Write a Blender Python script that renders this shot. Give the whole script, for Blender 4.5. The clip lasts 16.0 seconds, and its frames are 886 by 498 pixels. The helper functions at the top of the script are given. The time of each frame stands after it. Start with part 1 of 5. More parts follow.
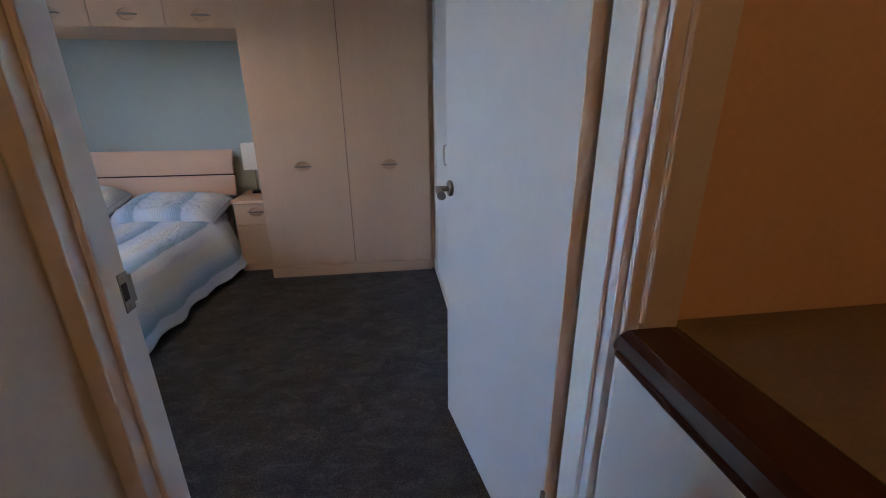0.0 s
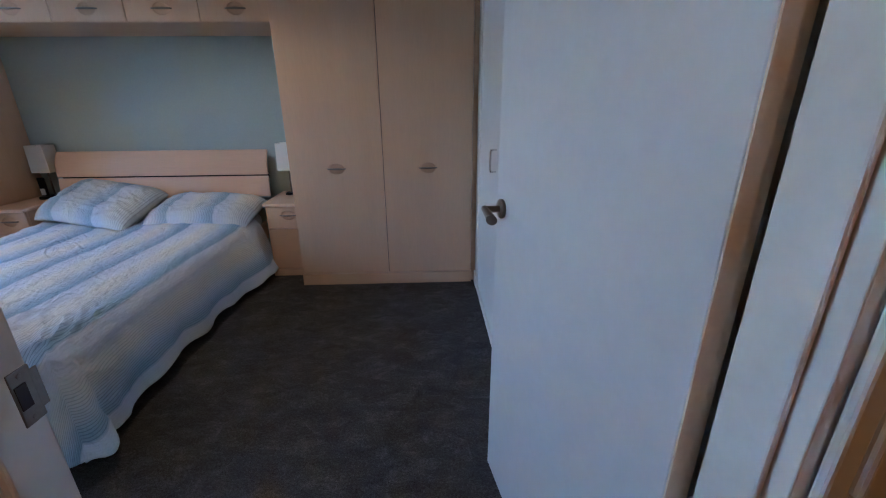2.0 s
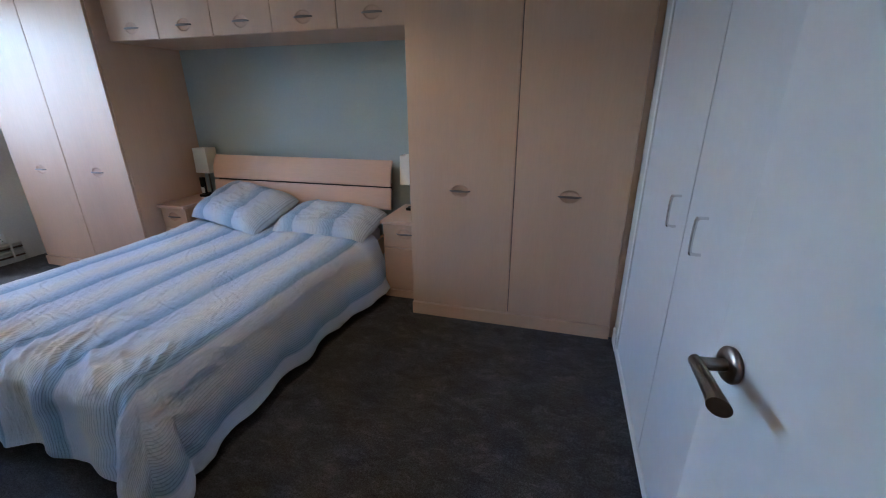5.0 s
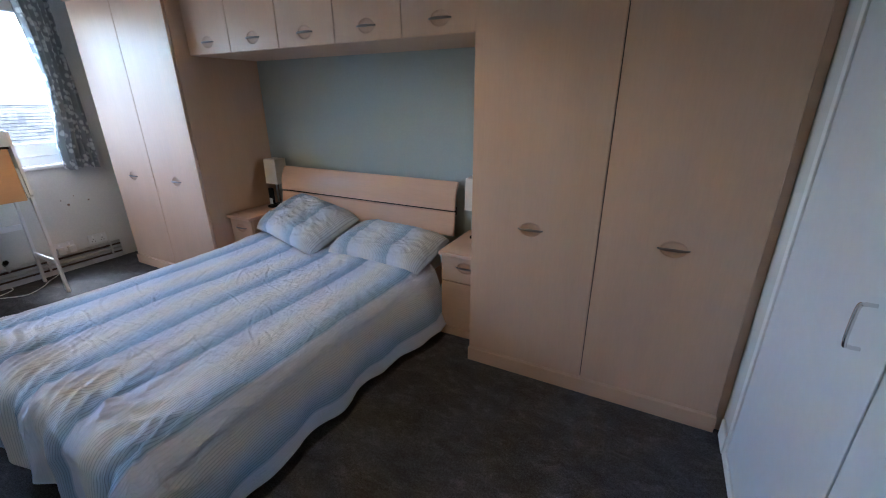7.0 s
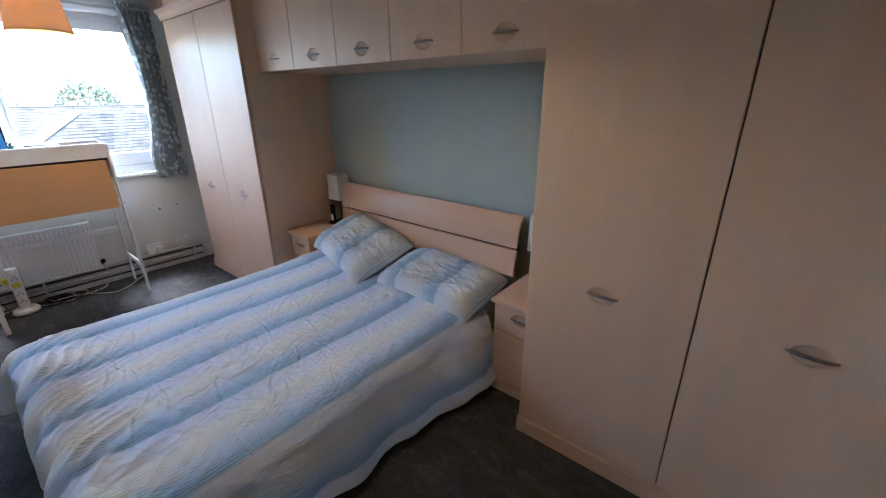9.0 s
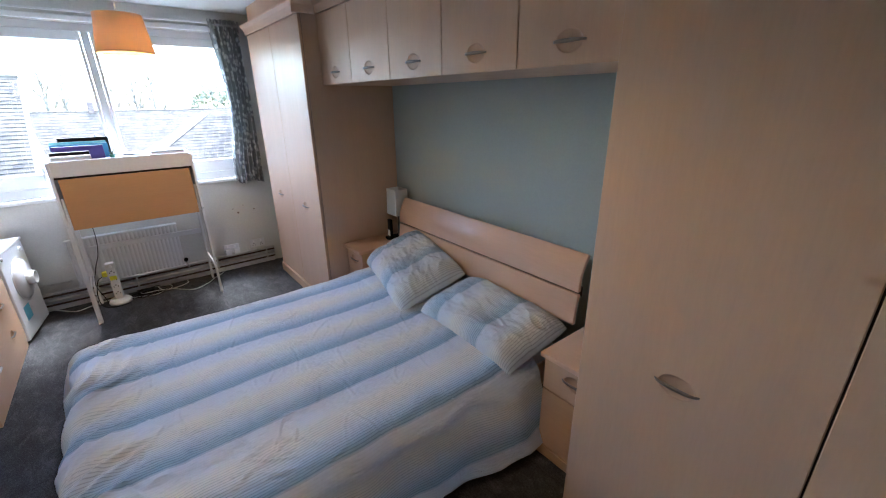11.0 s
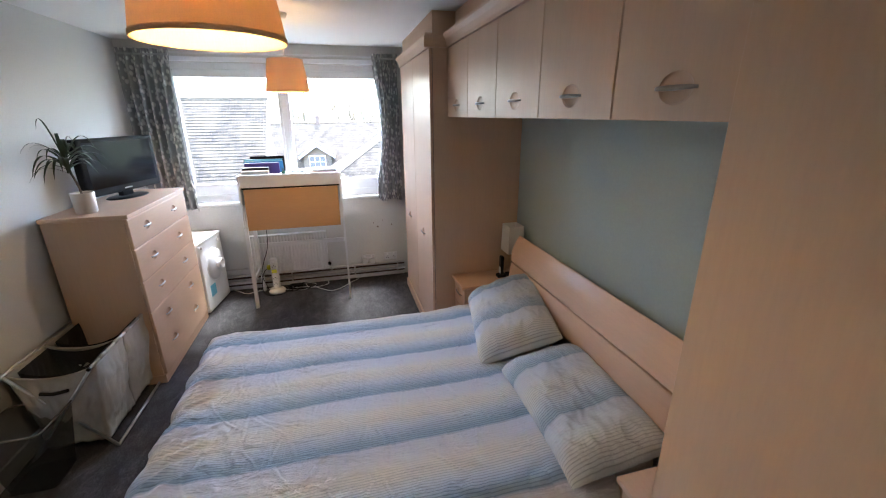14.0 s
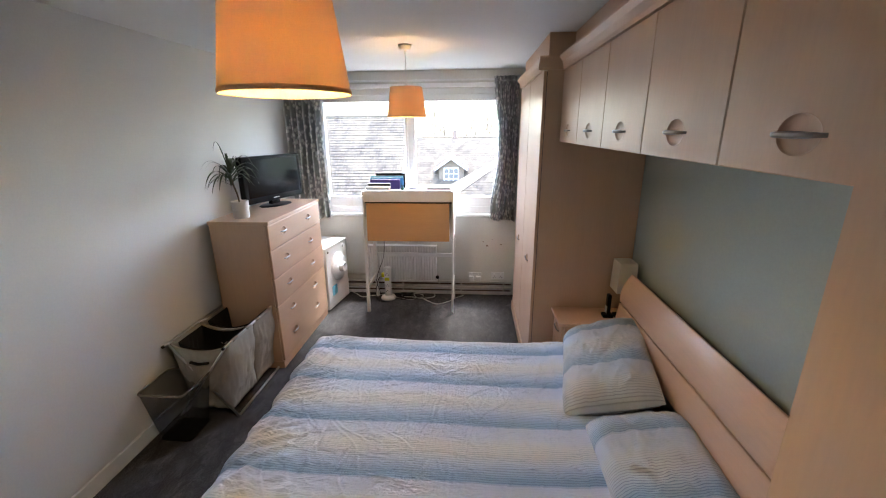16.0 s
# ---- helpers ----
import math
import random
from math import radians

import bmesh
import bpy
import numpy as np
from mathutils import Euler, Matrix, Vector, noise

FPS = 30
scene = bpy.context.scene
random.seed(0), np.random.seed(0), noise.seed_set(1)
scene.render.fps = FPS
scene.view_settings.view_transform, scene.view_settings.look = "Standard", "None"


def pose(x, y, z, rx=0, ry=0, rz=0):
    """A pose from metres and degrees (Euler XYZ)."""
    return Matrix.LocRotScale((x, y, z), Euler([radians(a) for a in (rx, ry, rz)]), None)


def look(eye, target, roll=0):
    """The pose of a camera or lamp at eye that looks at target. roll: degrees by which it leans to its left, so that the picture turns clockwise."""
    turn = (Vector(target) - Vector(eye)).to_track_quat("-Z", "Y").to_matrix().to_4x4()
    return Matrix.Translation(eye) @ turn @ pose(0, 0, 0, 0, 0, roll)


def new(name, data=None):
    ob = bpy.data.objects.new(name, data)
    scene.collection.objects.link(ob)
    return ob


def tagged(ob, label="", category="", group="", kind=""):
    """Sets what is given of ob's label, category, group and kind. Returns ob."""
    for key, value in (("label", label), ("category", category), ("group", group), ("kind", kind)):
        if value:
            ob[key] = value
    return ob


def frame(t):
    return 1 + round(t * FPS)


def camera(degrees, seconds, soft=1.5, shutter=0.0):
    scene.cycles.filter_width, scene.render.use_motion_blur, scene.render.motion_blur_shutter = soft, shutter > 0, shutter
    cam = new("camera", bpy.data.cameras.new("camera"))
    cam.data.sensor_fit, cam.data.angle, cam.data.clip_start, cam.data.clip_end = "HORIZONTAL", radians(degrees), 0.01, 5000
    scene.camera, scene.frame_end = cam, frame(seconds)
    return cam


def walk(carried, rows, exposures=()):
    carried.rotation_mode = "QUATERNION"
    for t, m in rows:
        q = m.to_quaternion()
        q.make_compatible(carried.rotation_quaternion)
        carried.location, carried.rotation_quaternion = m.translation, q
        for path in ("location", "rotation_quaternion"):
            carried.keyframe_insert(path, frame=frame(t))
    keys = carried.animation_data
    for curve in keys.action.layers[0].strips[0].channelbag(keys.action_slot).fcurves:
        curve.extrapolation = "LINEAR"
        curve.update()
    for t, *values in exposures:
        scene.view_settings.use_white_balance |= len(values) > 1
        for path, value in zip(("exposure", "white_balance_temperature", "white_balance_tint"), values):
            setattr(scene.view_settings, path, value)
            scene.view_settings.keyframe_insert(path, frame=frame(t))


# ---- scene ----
cam = camera(95.4, 16.0, soft=1.1)
PATH = [
    (0, (-0.021, -0.051, 1.25), (0.224, 1.82, 0.586), -0.5),
    (0.5, (-0.018, 0.007, 1.249), (0.204, 1.879, 0.582), -0.5),
    (1, (-0.017, 0.077, 1.252), (0.169, 1.951, 0.582), -0.5),
    (1.5, (-0.018, 0.145, 1.258), (0.121, 2.022, 0.583), -0.5),
    (2, (-0.018, 0.226, 1.262), (0.048, 2.107, 0.585), -0.5),
    (2.5, (-0.017, 0.303, 1.264), (-0.038, 2.185, 0.588), -0.4),
    (3, (-0.026, 0.379, 1.27), (-0.147, 2.257, 0.594), -0.3),
    (3.5, (-0.031, 0.456, 1.282), (-0.25, 2.325, 0.604), -0.3),
    (4, (-0.05, 0.538, 1.304), (-0.371, 2.391, 0.622), -0.3),
    (6.5, (-0.125, 1.029, 1.437), (-0.915, 2.727, 0.735), -0.4),
    (7, (-0.14, 1.137, 1.464), (-1.011, 2.794, 0.761), -0.4),
    (7.5, (-0.151, 1.238, 1.492), (-1.102, 2.851, 0.789), -0.4),
    (8, (-0.17, 1.343, 1.526), (-1.206, 2.902, 0.823), -0.4),
    (8.5, (-0.19, 1.444, 1.551), (-1.308, 2.946, 0.85), -0.4),
    (9, (-0.215, 1.538, 1.581), (-1.412, 2.976, 0.876), -0.4),
    (11.5, (-0.306, 1.96, 1.667), (-1.849, 3.03, 0.98), -0.7),
    (12, (-0.311, 2.039, 1.684), (-1.92, 3.017, 1.008), -0.6),
    (12.5, (-0.322, 2.124, 1.706), (-1.993, 2.998, 1.04), -0.6),
    (13, (-0.327, 2.198, 1.733), (-2.06, 2.95, 1.077), -0.6),
    (13.5, (-0.342, 2.272, 1.757), (-2.13, 2.889, 1.11), -0.6),
    (14, (-0.355, 2.335, 1.772), (-2.193, 2.803, 1.137), -0.5),
    (14.5, (-0.368, 2.388, 1.782), (-2.24, 2.712, 1.159), -0.5),
    (15, (-0.387, 2.443, 1.799), (-2.286, 2.605, 1.193), -0.5),
    (15.5, (-0.399, 2.49, 1.821), (-2.31, 2.502, 1.231), -0.5),
    (16, (-0.411, 2.534, 1.839), (-2.322, 2.392, 1.268), -0.5),
]
EXPOSURES = [(0.0, 4.66, 5200.0, 8.0), (2.0, 4.63, 4900.0, 5.5), (4.0, 4.63, 4980.0, 6.0), (7.0, 4.66, 5150.0, 5.0), (9.0, 4.64, 5300.0, 5.5), (12.5, 4.64, 5700.0, 8.0), (16.0, 4.67, 6350.0, 9.5)]
walk(cam, [(t, look(eye, target, roll)) for t, eye, target, roll in PATH], EXPOSURES)

# ---- world, sun, exposure ----
world = bpy.data.worlds.new("overcast_sky")
scene.world = world
world.use_nodes = True
wn = world.node_tree
sky = wn.nodes.new("ShaderNodeTexSky")
sky.sky_type, sky.sun_disc = "NISHITA", False
sky.sun_elevation, sky.sun_rotation = radians(66), radians(-75)
sky.air_density, sky.dust_density, sky.ozone_density = 1.0, 1.5, 1.0
wn.nodes["Background"].inputs["Strength"].default_value = 0.15
wn.links.new(sky.outputs[0], wn.nodes["Background"].inputs["Color"])


def lamp(name, kind, m, energy, color, **more):
    data = bpy.data.lights.new(name, kind)
    data.energy, data.color = energy, color
    if "angle" in more:
        data.angle = radians(more["angle"])
    if "radius" in more:
        data.shadow_soft_size = more["radius"]
    ob = new(name, data)
    ob.matrix_world = m
    return ob


lamp("sun", "SUN", look((-13.8, 3.7, 32), (0, 0, 0)), 0.65, (1.0, 0.98, 0.95), angle=25)
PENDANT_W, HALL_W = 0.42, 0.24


# ---- materials ----
def noise_tex(nt, scale, detail=3.0, rough=0.55, stretch=(1, 1, 1), space="Object"):
    tc = nt.nodes.new("ShaderNodeTexCoord")
    mp = nt.nodes.new("ShaderNodeMapping")
    mp.inputs["Scale"].default_value = stretch
    nt.links.new(tc.outputs[space], mp.inputs[0])
    tx = nt.nodes.new("ShaderNodeTexNoise")
    tx.inputs["Scale"].default_value, tx.inputs["Detail"].default_value = scale, detail
    tx.inputs["Roughness"].default_value = rough
    nt.links.new(mp.outputs[0], tx.inputs["Vector"])
    return tx


def ramp(nt, src, stops):
    r = nt.nodes.new("ShaderNodeValToRGB")
    while len(r.color_ramp.elements) < len(stops):
        r.color_ramp.elements.new(0.5)
    for e, (p, c) in zip(r.color_ramp.elements, stops):
        e.position, e.color = p, (*c, 1) if len(c) == 3 else c
    nt.links.new(src, r.inputs[0])
    return r


def mix(nt, fac, a, b, mode="MIX"):
    m = nt.nodes.new("ShaderNodeMix")
    m.data_type, m.blend_type = "RGBA", mode
    for slot, v in ((0, fac), (6, a), (7, b)):
        if hasattr(v, "links"):
            nt.links.new(v, m.inputs[slot])
        else:
            m.inputs[slot].default_value = v if slot == 0 else (*v, 1)
    return m.outputs[2]


def surface(name, color, rough=0.5, metal=0.0, var=0.08, grain=60.0, bump=0.05, large=2.5, stretch=(1, 1, 1), spec=0.5, dist=0.002, broad_var=None):
    """A plain surface with fine grain, broad unevenness and a little relief."""
    m = bpy.data.materials.new(name)
    m.use_nodes = True
    nt = m.node_tree
    p = nt.nodes["Principled BSDF"]
    fine, broad = noise_tex(nt, grain, 4, 0.6, stretch), noise_tex(nt, large, 2, 0.5, stretch)
    lo, hi = [c * (1 - var) for c in color], [min(1, c * (1 + var)) for c in color]
    a = ramp(nt, fine.outputs["Fac"], [(0.3, lo), (0.7, hi)])
    b = ramp(nt, broad.outputs["Fac"], [(0.3, [1 - (var if broad_var is None else broad_var)] * 3), (0.7, [1, 1, 1])])
    nt.links.new(mix(nt, 1.0, a.outputs[0], b.outputs[0], "MULTIPLY"), p.inputs["Base Color"])
    rr = nt.nodes.new("ShaderNodeMapRange")
    rr.inputs["To Min"].default_value, rr.inputs["To Max"].default_value = max(0.02, rough - 0.06), min(1, rough + 0.06)
    nt.links.new(broad.outputs["Fac"], rr.inputs[0])
    nt.links.new(rr.outputs[0], p.inputs["Roughness"])
    p.inputs["Metallic"].default_value = metal
    p.inputs["Specular IOR Level"].default_value = spec
    if bump:
        bn = nt.nodes.new("ShaderNodeBump")
        bn.inputs["Strength"].default_value, bn.inputs["Distance"].default_value = bump, dist
        nt.links.new(fine.outputs["Fac"], bn.inputs["Height"])
        nt.links.new(bn.outputs[0], p.inputs["Normal"])
    return m


def wood(name, color, rough=0.41, axis=2, var=0.027):
    """Pale veneer with long fine grain along one axis."""
    m = surface(name, color, rough, var=0.02, bump=0.0, spec=0.42)
    nt = m.node_tree
    p = nt.nodes["Principled BSDF"]
    st = [30.0, 30.0, 30.0]
    st[axis] = 3.5
    g = noise_tex(nt, 3.2, 6, 0.62, st)
    st2 = [5.0, 5.0, 5.0]
    st2[axis] = 0.35
    broad = noise_tex(nt, 1.3, 3, 0.5, st2)
    c1 = ramp(nt, g.outputs["Fac"], [(0.28, [c * (1 - 1.5 * var) for c in color]), (0.55, color), (0.8, [c * (1 + var) for c in color])])
    c2 = ramp(nt, broad.outputs["Fac"], [(0.3, (0.94, 0.93, 0.92)), (0.7, (1, 1, 1))])
    nt.links.new(mix(nt, 1.0, c1.outputs[0], c2.outputs[0], "MULTIPLY"), p.inputs["Base Color"])
    bn = nt.nodes.new("ShaderNodeBump")
    bn.inputs["Strength"].default_value, bn.inputs["Distance"].default_value = 0.06, 0.001
    nt.links.new(g.outputs["Fac"], bn.inputs["Height"])
    nt.links.new(bn.outputs[0], p.inputs["Normal"])
    return m


def glowing(name, color, strength):
    m = bpy.data.materials.new(name)
    m.use_nodes = True
    p = m.node_tree.nodes["Principled BSDF"]
    p.inputs["Base Color"].default_value = (*color, 1)
    p.inputs["Emission Color"].default_value = (*color, 1)
    p.inputs["Emission Strength"].default_value = strength
    return m


def fabric_shade(name, color, through_color, amount):
    m = surface(name, color, 0.9, var=0.05, grain=420, bump=0.15, spec=0.1)
    nt = m.node_tree
    p, out = nt.nodes["Principled BSDF"], nt.nodes["Material Output"]
    tr = nt.nodes.new("ShaderNodeBsdfTranslucent")
    weave = noise_tex(nt, 300, 2, 0.5, (1, 1, 0.2))
    c = ramp(nt, weave.outputs["Fac"], [(0.3, [v * 0.85 for v in through_color]), (0.7, through_color)])
    nt.links.new(c.outputs[0], tr.inputs["Color"])
    ms = nt.nodes.new("ShaderNodeMixShader")
    ms.inputs[0].default_value = amount
    nt.links.new(p.outputs[0], ms.inputs[1])
    nt.links.new(tr.outputs[0], ms.inputs[2])
    nt.links.new(ms.outputs[0], out.inputs["Surface"])
    return m


def striped_cotton(name, period=0.33, shift=0.0, grey_mix=0.0, relief_depth=0.0095):
    """Crinkled cotton with blue, white and stone stripes along the cloth, from its own UV."""
    m = bpy.data.materials.new(name)
    m.use_nodes = True
    nt = m.node_tree
    p = nt.nodes["Principled BSDF"]
    uv = nt.nodes.new("ShaderNodeUVMap")
    uv.uv_map = "cloth"
    wob = noise_tex(nt, 5, 2, 0.5, space="UV")
    sep = nt.nodes.new("ShaderNodeSeparateXYZ")
    nt.links.new(uv.outputs[0], sep.inputs[0])

    def math_node(op, a, b):
        n = nt.nodes.new("ShaderNodeMath")
        n.operation = op
        for i, v in enumerate((a, b)):
            if hasattr(v, "links"):
                nt.links.new(v, n.inputs[i])
            else:
                n.inputs[i].default_value = v
        return n.outputs[0]

    w = math_node("MULTIPLY", wob.outputs["Fac"], 0.006)
    u = math_node("ADD", sep.outputs[0], w)
    f = math_node("FRACT", math_node("ADD", math_node("DIVIDE", u, period), shift), 0.0)
    lilac, cream, pale, blue, deep = (0.67, 0.73, 0.86), (0.82, 0.82, 0.80), (0.66, 0.73, 0.81), (0.46, 0.58, 0.73), (0.32, 0.46, 0.64)
    base = ramp(nt, f, [(0.0, lilac), (0.22, (0.74, 0.78, 0.86)), (0.37, cream), (0.52, (0.78, 0.78, 0.77)), (0.66, pale), (0.79, blue), (0.90, deep), (0.965, deep), (1.0, lilac)])
    base_out = mix(nt, grey_mix, base.outputs[0], (0.40, 0.45, 0.46))
    fine = math_node("FRACT", math_node("DIVIDE", u, 0.0118), 0.0)
    line = ramp(nt, fine, [(0.0, (0.40, 0.43, 0.48)), (0.24, (1, 1, 1)), (0.78, (1, 1, 1)), (1.0, (0.40, 0.43, 0.48))])
    where = ramp(nt, f, [(0.0, (0.1, 0.1, 0.1)), (0.28, (0.1, 0.1, 0.1)), (0.42, (0.45, 0.45, 0.45)), (0.62, (0.62, 0.62, 0.62)), (0.80, (0.7, 0.7, 0.7)), (0.97, (0.65, 0.65, 0.65)), (1.0, (0.1, 0.1, 0.1))])
    lined = mix(nt, where.outputs[0], (1, 1, 1), line.outputs[0])
    nt.links.new(mix(nt, 1.0, base_out, lined, "MULTIPLY"), p.inputs["Base Color"])
    p.inputs["Roughness"].default_value = 0.9
    p.inputs["Specular IOR Level"].default_value = 0.15
    p.inputs["Sheen Weight"].default_value = 0.15
    crinkle = noise_tex(nt, 1.0, 6, 0.65, (105, 24, 1), space="UV")
    thread = noise_tex(nt, 1.0, 2, 0.5, (900, 900, 1), space="UV")
    rumple = noise_tex(nt, 1.0, 4, 0.6, (20, 9, 1), space="UV")
    rumple.inputs["Distortion"].default_value = 1.2
    crossing = noise_tex(nt, 1.0, 3, 0.6, (9, 46, 1), space="UV")
    crossing.inputs["Distortion"].default_value = 0.8
    bn = nt.nodes.new("ShaderNodeBump")
    bn.inputs["Strength"].default_value, bn.inputs["Distance"].default_value = 1.0, relief_depth
    relief = math_node("ADD", crinkle.outputs["Fac"], math_node("MULTIPLY", thread.outputs["Fac"], 0.15))
    relief = math_node("ADD", relief, math_node("MULTIPLY", rumple.outputs["Fac"], 1.0))
    relief = math_node("ADD", relief, math_node("MULTIPLY", crossing.outputs["Fac"], 0.4))
    nt.links.new(relief, bn.inputs["Height"])
    nt.links.new(bn.outputs[0], p.inputs["Normal"])
    return m


def leaf_curtain(name):
    m = surface(name, (0.1, 0.1, 0.11), 0.9, grain=300, bump=0.1, spec=0.1)
    nt = m.node_tree
    p = nt.nodes["Principled BSDF"]
    uv = nt.nodes.new("ShaderNodeUVMap")
    uv.uv_map = "cloth"
    mp = nt.nodes.new("ShaderNodeMapping")
    mp.inputs["Scale"].default_value = (34, 21, 1)
    mp.inputs["Rotation"].default_value = (0, 0, 0.6)
    nt.links.new(uv.outputs[0], mp.inputs[0])
    v = nt.nodes.new("ShaderNodeTexVoronoi")
    v.inputs["Scale"].default_value, v.inputs["Randomness"].default_value = 1.0, 1.0
    nt.links.new(mp.outputs[0], v.inputs["Vector"])
    leaf = ramp(nt, v.outputs["Distance"], [(0.20, (0.88, 0.88, 0.84)), (0.38, (0.74, 0.74, 0.71)), (0.47, (0.40, 0.405, 0.40))])
    nt.links.new(leaf.outputs[0], p.inputs["Base Color"])
    tr = nt.nodes.new("ShaderNodeBsdfTranslucent")
    nt.links.new(leaf.outputs[0], tr.inputs["Color"])
    ms = nt.nodes.new("ShaderNodeMixShader")
    ms.inputs[0].default_value = 0.40
    nt.links.new(p.outputs[0], ms.inputs[1])
    nt.links.new(tr.outputs[0], ms.inputs[2])
    nt.links.new(ms.outputs[0], nt.nodes["Material Output"].inputs["Surface"])
    return m


def clear_glass(name):
    m = bpy.data.materials.new(name)
    m.use_nodes = True
    p = m.node_tree.nodes["Principled BSDF"]
    p.inputs["Transmission Weight"].default_value, p.inputs["Roughness"].default_value, p.inputs["IOR"].default_value = 1.0, 0.0, 1.05
    return m


def carpet_pile(name):
    """Short twisted pile: tufts, trodden patches and faint brush marks."""
    m = surface(name, (0.080, 0.077, 0.080), 1.0, var=0.5, grain=230, bump=0.0, large=5.0, spec=0.04, broad_var=0.22)
    nt = m.node_tree
    p = nt.nodes["Principled BSDF"]
    src = p.inputs["Base Color"].links[0].from_socket
    tuft = noise_tex(nt, 95, 5, 0.75)
    tone = ramp(nt, tuft.outputs["Fac"], [(0.34, (0.70, 0.70, 0.70)), (0.52, (1, 1, 1)), (0.70, (1.5, 1.47, 1.44))])
    trod = noise_tex(nt, 9, 5, 0.7, (1.0, 1.7, 1.0))
    trod.inputs["Distortion"].default_value = 0.9
    worn = ramp(nt, trod.outputs["Fac"], [(0.36, (0.78, 0.78, 0.78)), (0.54, (1, 1, 1)), (0.68, (1.45, 1.42, 1.38))])
    c = mix(nt, 1.0, src, tone.outputs[0], "MULTIPLY")
    nt.links.new(mix(nt, 1.0, c, worn.outputs[0], "MULTIPLY"), p.inputs["Base Color"])
    bn = nt.nodes.new("ShaderNodeBump")
    bn.inputs["Strength"].default_value, bn.inputs["Distance"].default_value = 0.9, 0.006
    nt.links.new(tuft.outputs["Fac"], bn.inputs["Height"])
    nt.links.new(bn.outputs[0], p.inputs["Normal"])
    return m


def random_tone(name, color, var, rough=0.8, grain=40, bump=0.3, patch=0.0):
    """Each piece its own tone; patch: pale lichen in clouds across many pieces."""
    m = surface(name, color, rough, var=0.15, grain=grain, bump=bump)
    nt = m.node_tree
    p = nt.nodes["Principled BSDF"]
    src = p.inputs["Base Color"].links[0].from_socket
    n = nt.nodes.new("ShaderNodeNewGeometry")
    r = ramp(nt, n.outputs["Random Per Island"], [(0.0, [1 - var] * 3), (1.0, [1 + var * 0.6] * 3)])
    c = mix(nt, 1.0, src, r.outputs[0], "MULTIPLY")
    if patch:
        cloud = noise_tex(nt, 1.1, 6, 0.68)
        f = ramp(nt, cloud.outputs["Fac"], [(0.42, (0, 0, 0)), (0.62, (patch, patch, patch))])
        c = mix(nt, f.outputs[0], c, (0.18, 0.138, 0.09))
    nt.links.new(c, p.inputs["Base Color"])
    return m


# Cream stands in for the warm hall light on the hinge edge.
M_HINGE_WARM = surface("warm_lit_hinge_edge", (0.82, 0.73, 0.60), 0.6, var=0.06, grain=40, bump=0.1)
M_WALL = surface("white_wall_paint", (0.655, 0.645, 0.615), 0.85, var=0.03, grain=90, bump=0.12, spec=0.2)
M_WALL_WEST = surface("window_wall_paint", (0.70, 0.69, 0.65), 0.85, var=0.05, grain=90, bump=0.15, spec=0.2)
M_TEAL = surface("teal_grey_wall_paint", (0.405, 0.455, 0.430), 0.85, var=0.03, grain=90, bump=0.12, spec=0.2)
M_CEIL = surface("ceiling_paint", (0.80, 0.80, 0.79), 0.9, var=0.02, grain=70, bump=0.1, spec=0.1)
M_GLOSS = surface("white_gloss_paint", (0.66, 0.67, 0.70), 0.35, var=0.02, grain=25, bump=0.05)
M_TRIM = surface("white_trim_paint", (0.76, 0.75, 0.74), 0.4, var=0.03, grain=30, bump=0.06)
M_CARPET = carpet_pile("charcoal_carpet")
M_MAPLE = wood("maple_veneer", (0.59, 0.402, 0.270))
M_MAPLE_H = wood("maple_veneer_level", (0.59, 0.402, 0.270), axis=0)
M_BEECH = wood("beech_headboard", (0.68, 0.46, 0.325), rough=0.33, axis=0)
M_BIRCH = wood("birch_flap", (0.60, 0.34, 0.15), rough=0.5, axis=1)
# Near-black that paints the shade inside gaps, slots and holes.
M_GAP_SHADE = surface("gap_shade", (0.03, 0.022, 0.018), 0.9, bump=0)
M_STEEL = surface("brushed_nickel", (0.27, 0.24, 0.21), 0.3, metal=1.0, var=0.06, grain=200, bump=0.03, stretch=(0.1, 1, 1))
M_CHROME = surface("chrome", (0.75, 0.75, 0.76), 0.12, metal=1.0, var=0.02, bump=0)
M_CUP = wood("handle_cup", (0.55, 0.367, 0.247), rough=0.45)
M_HALL = surface("hall_wall_paint", (0.70, 0.52, 0.33), 0.85, var=0.04, grain=80, bump=0.15, spec=0.2)
M_CAP = wood("dark_stained_hardwood", (0.045, 0.014, 0.008), rough=0.3, axis=1, var=0.2)
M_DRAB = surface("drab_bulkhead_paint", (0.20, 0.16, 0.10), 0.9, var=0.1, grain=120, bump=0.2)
M_DUVET = striped_cotton("striped_cotton", shift=-0.06)
# The duvet's stripes, mixed 40 percent towards one flat grey.
M_PILLOW = striped_cotton("greyed_striped_cotton", shift=0.1, grey_mix=0.40, relief_depth=0.006)
M_SHEET = surface("white_sheet", (0.66, 0.67, 0.68), 0.9, var=0.05, grain=60, bump=0.3, spec=0.1)
M_CURTAIN = leaf_curtain("leaf_print_curtain")
M_UPVC = surface("white_upvc", (0.88, 0.88, 0.88), 0.3, var=0.02, bump=0)
M_GLASS = clear_glass("window_glass")
M_SHADE = fabric_shade("peach_shade_fabric", (0.68, 0.50, 0.36), (0.78, 0.55, 0.32), 0.11)
M_SHADE_IN = fabric_shade("cream_shade_lining", (0.62, 0.52, 0.27), (0.85, 0.6, 0.35), 0.4)
M_HEMTAPE = fabric_shade("shade_hem_tape", (0.62, 0.44, 0.30), (0.7, 0.46, 0.26), 0.09)
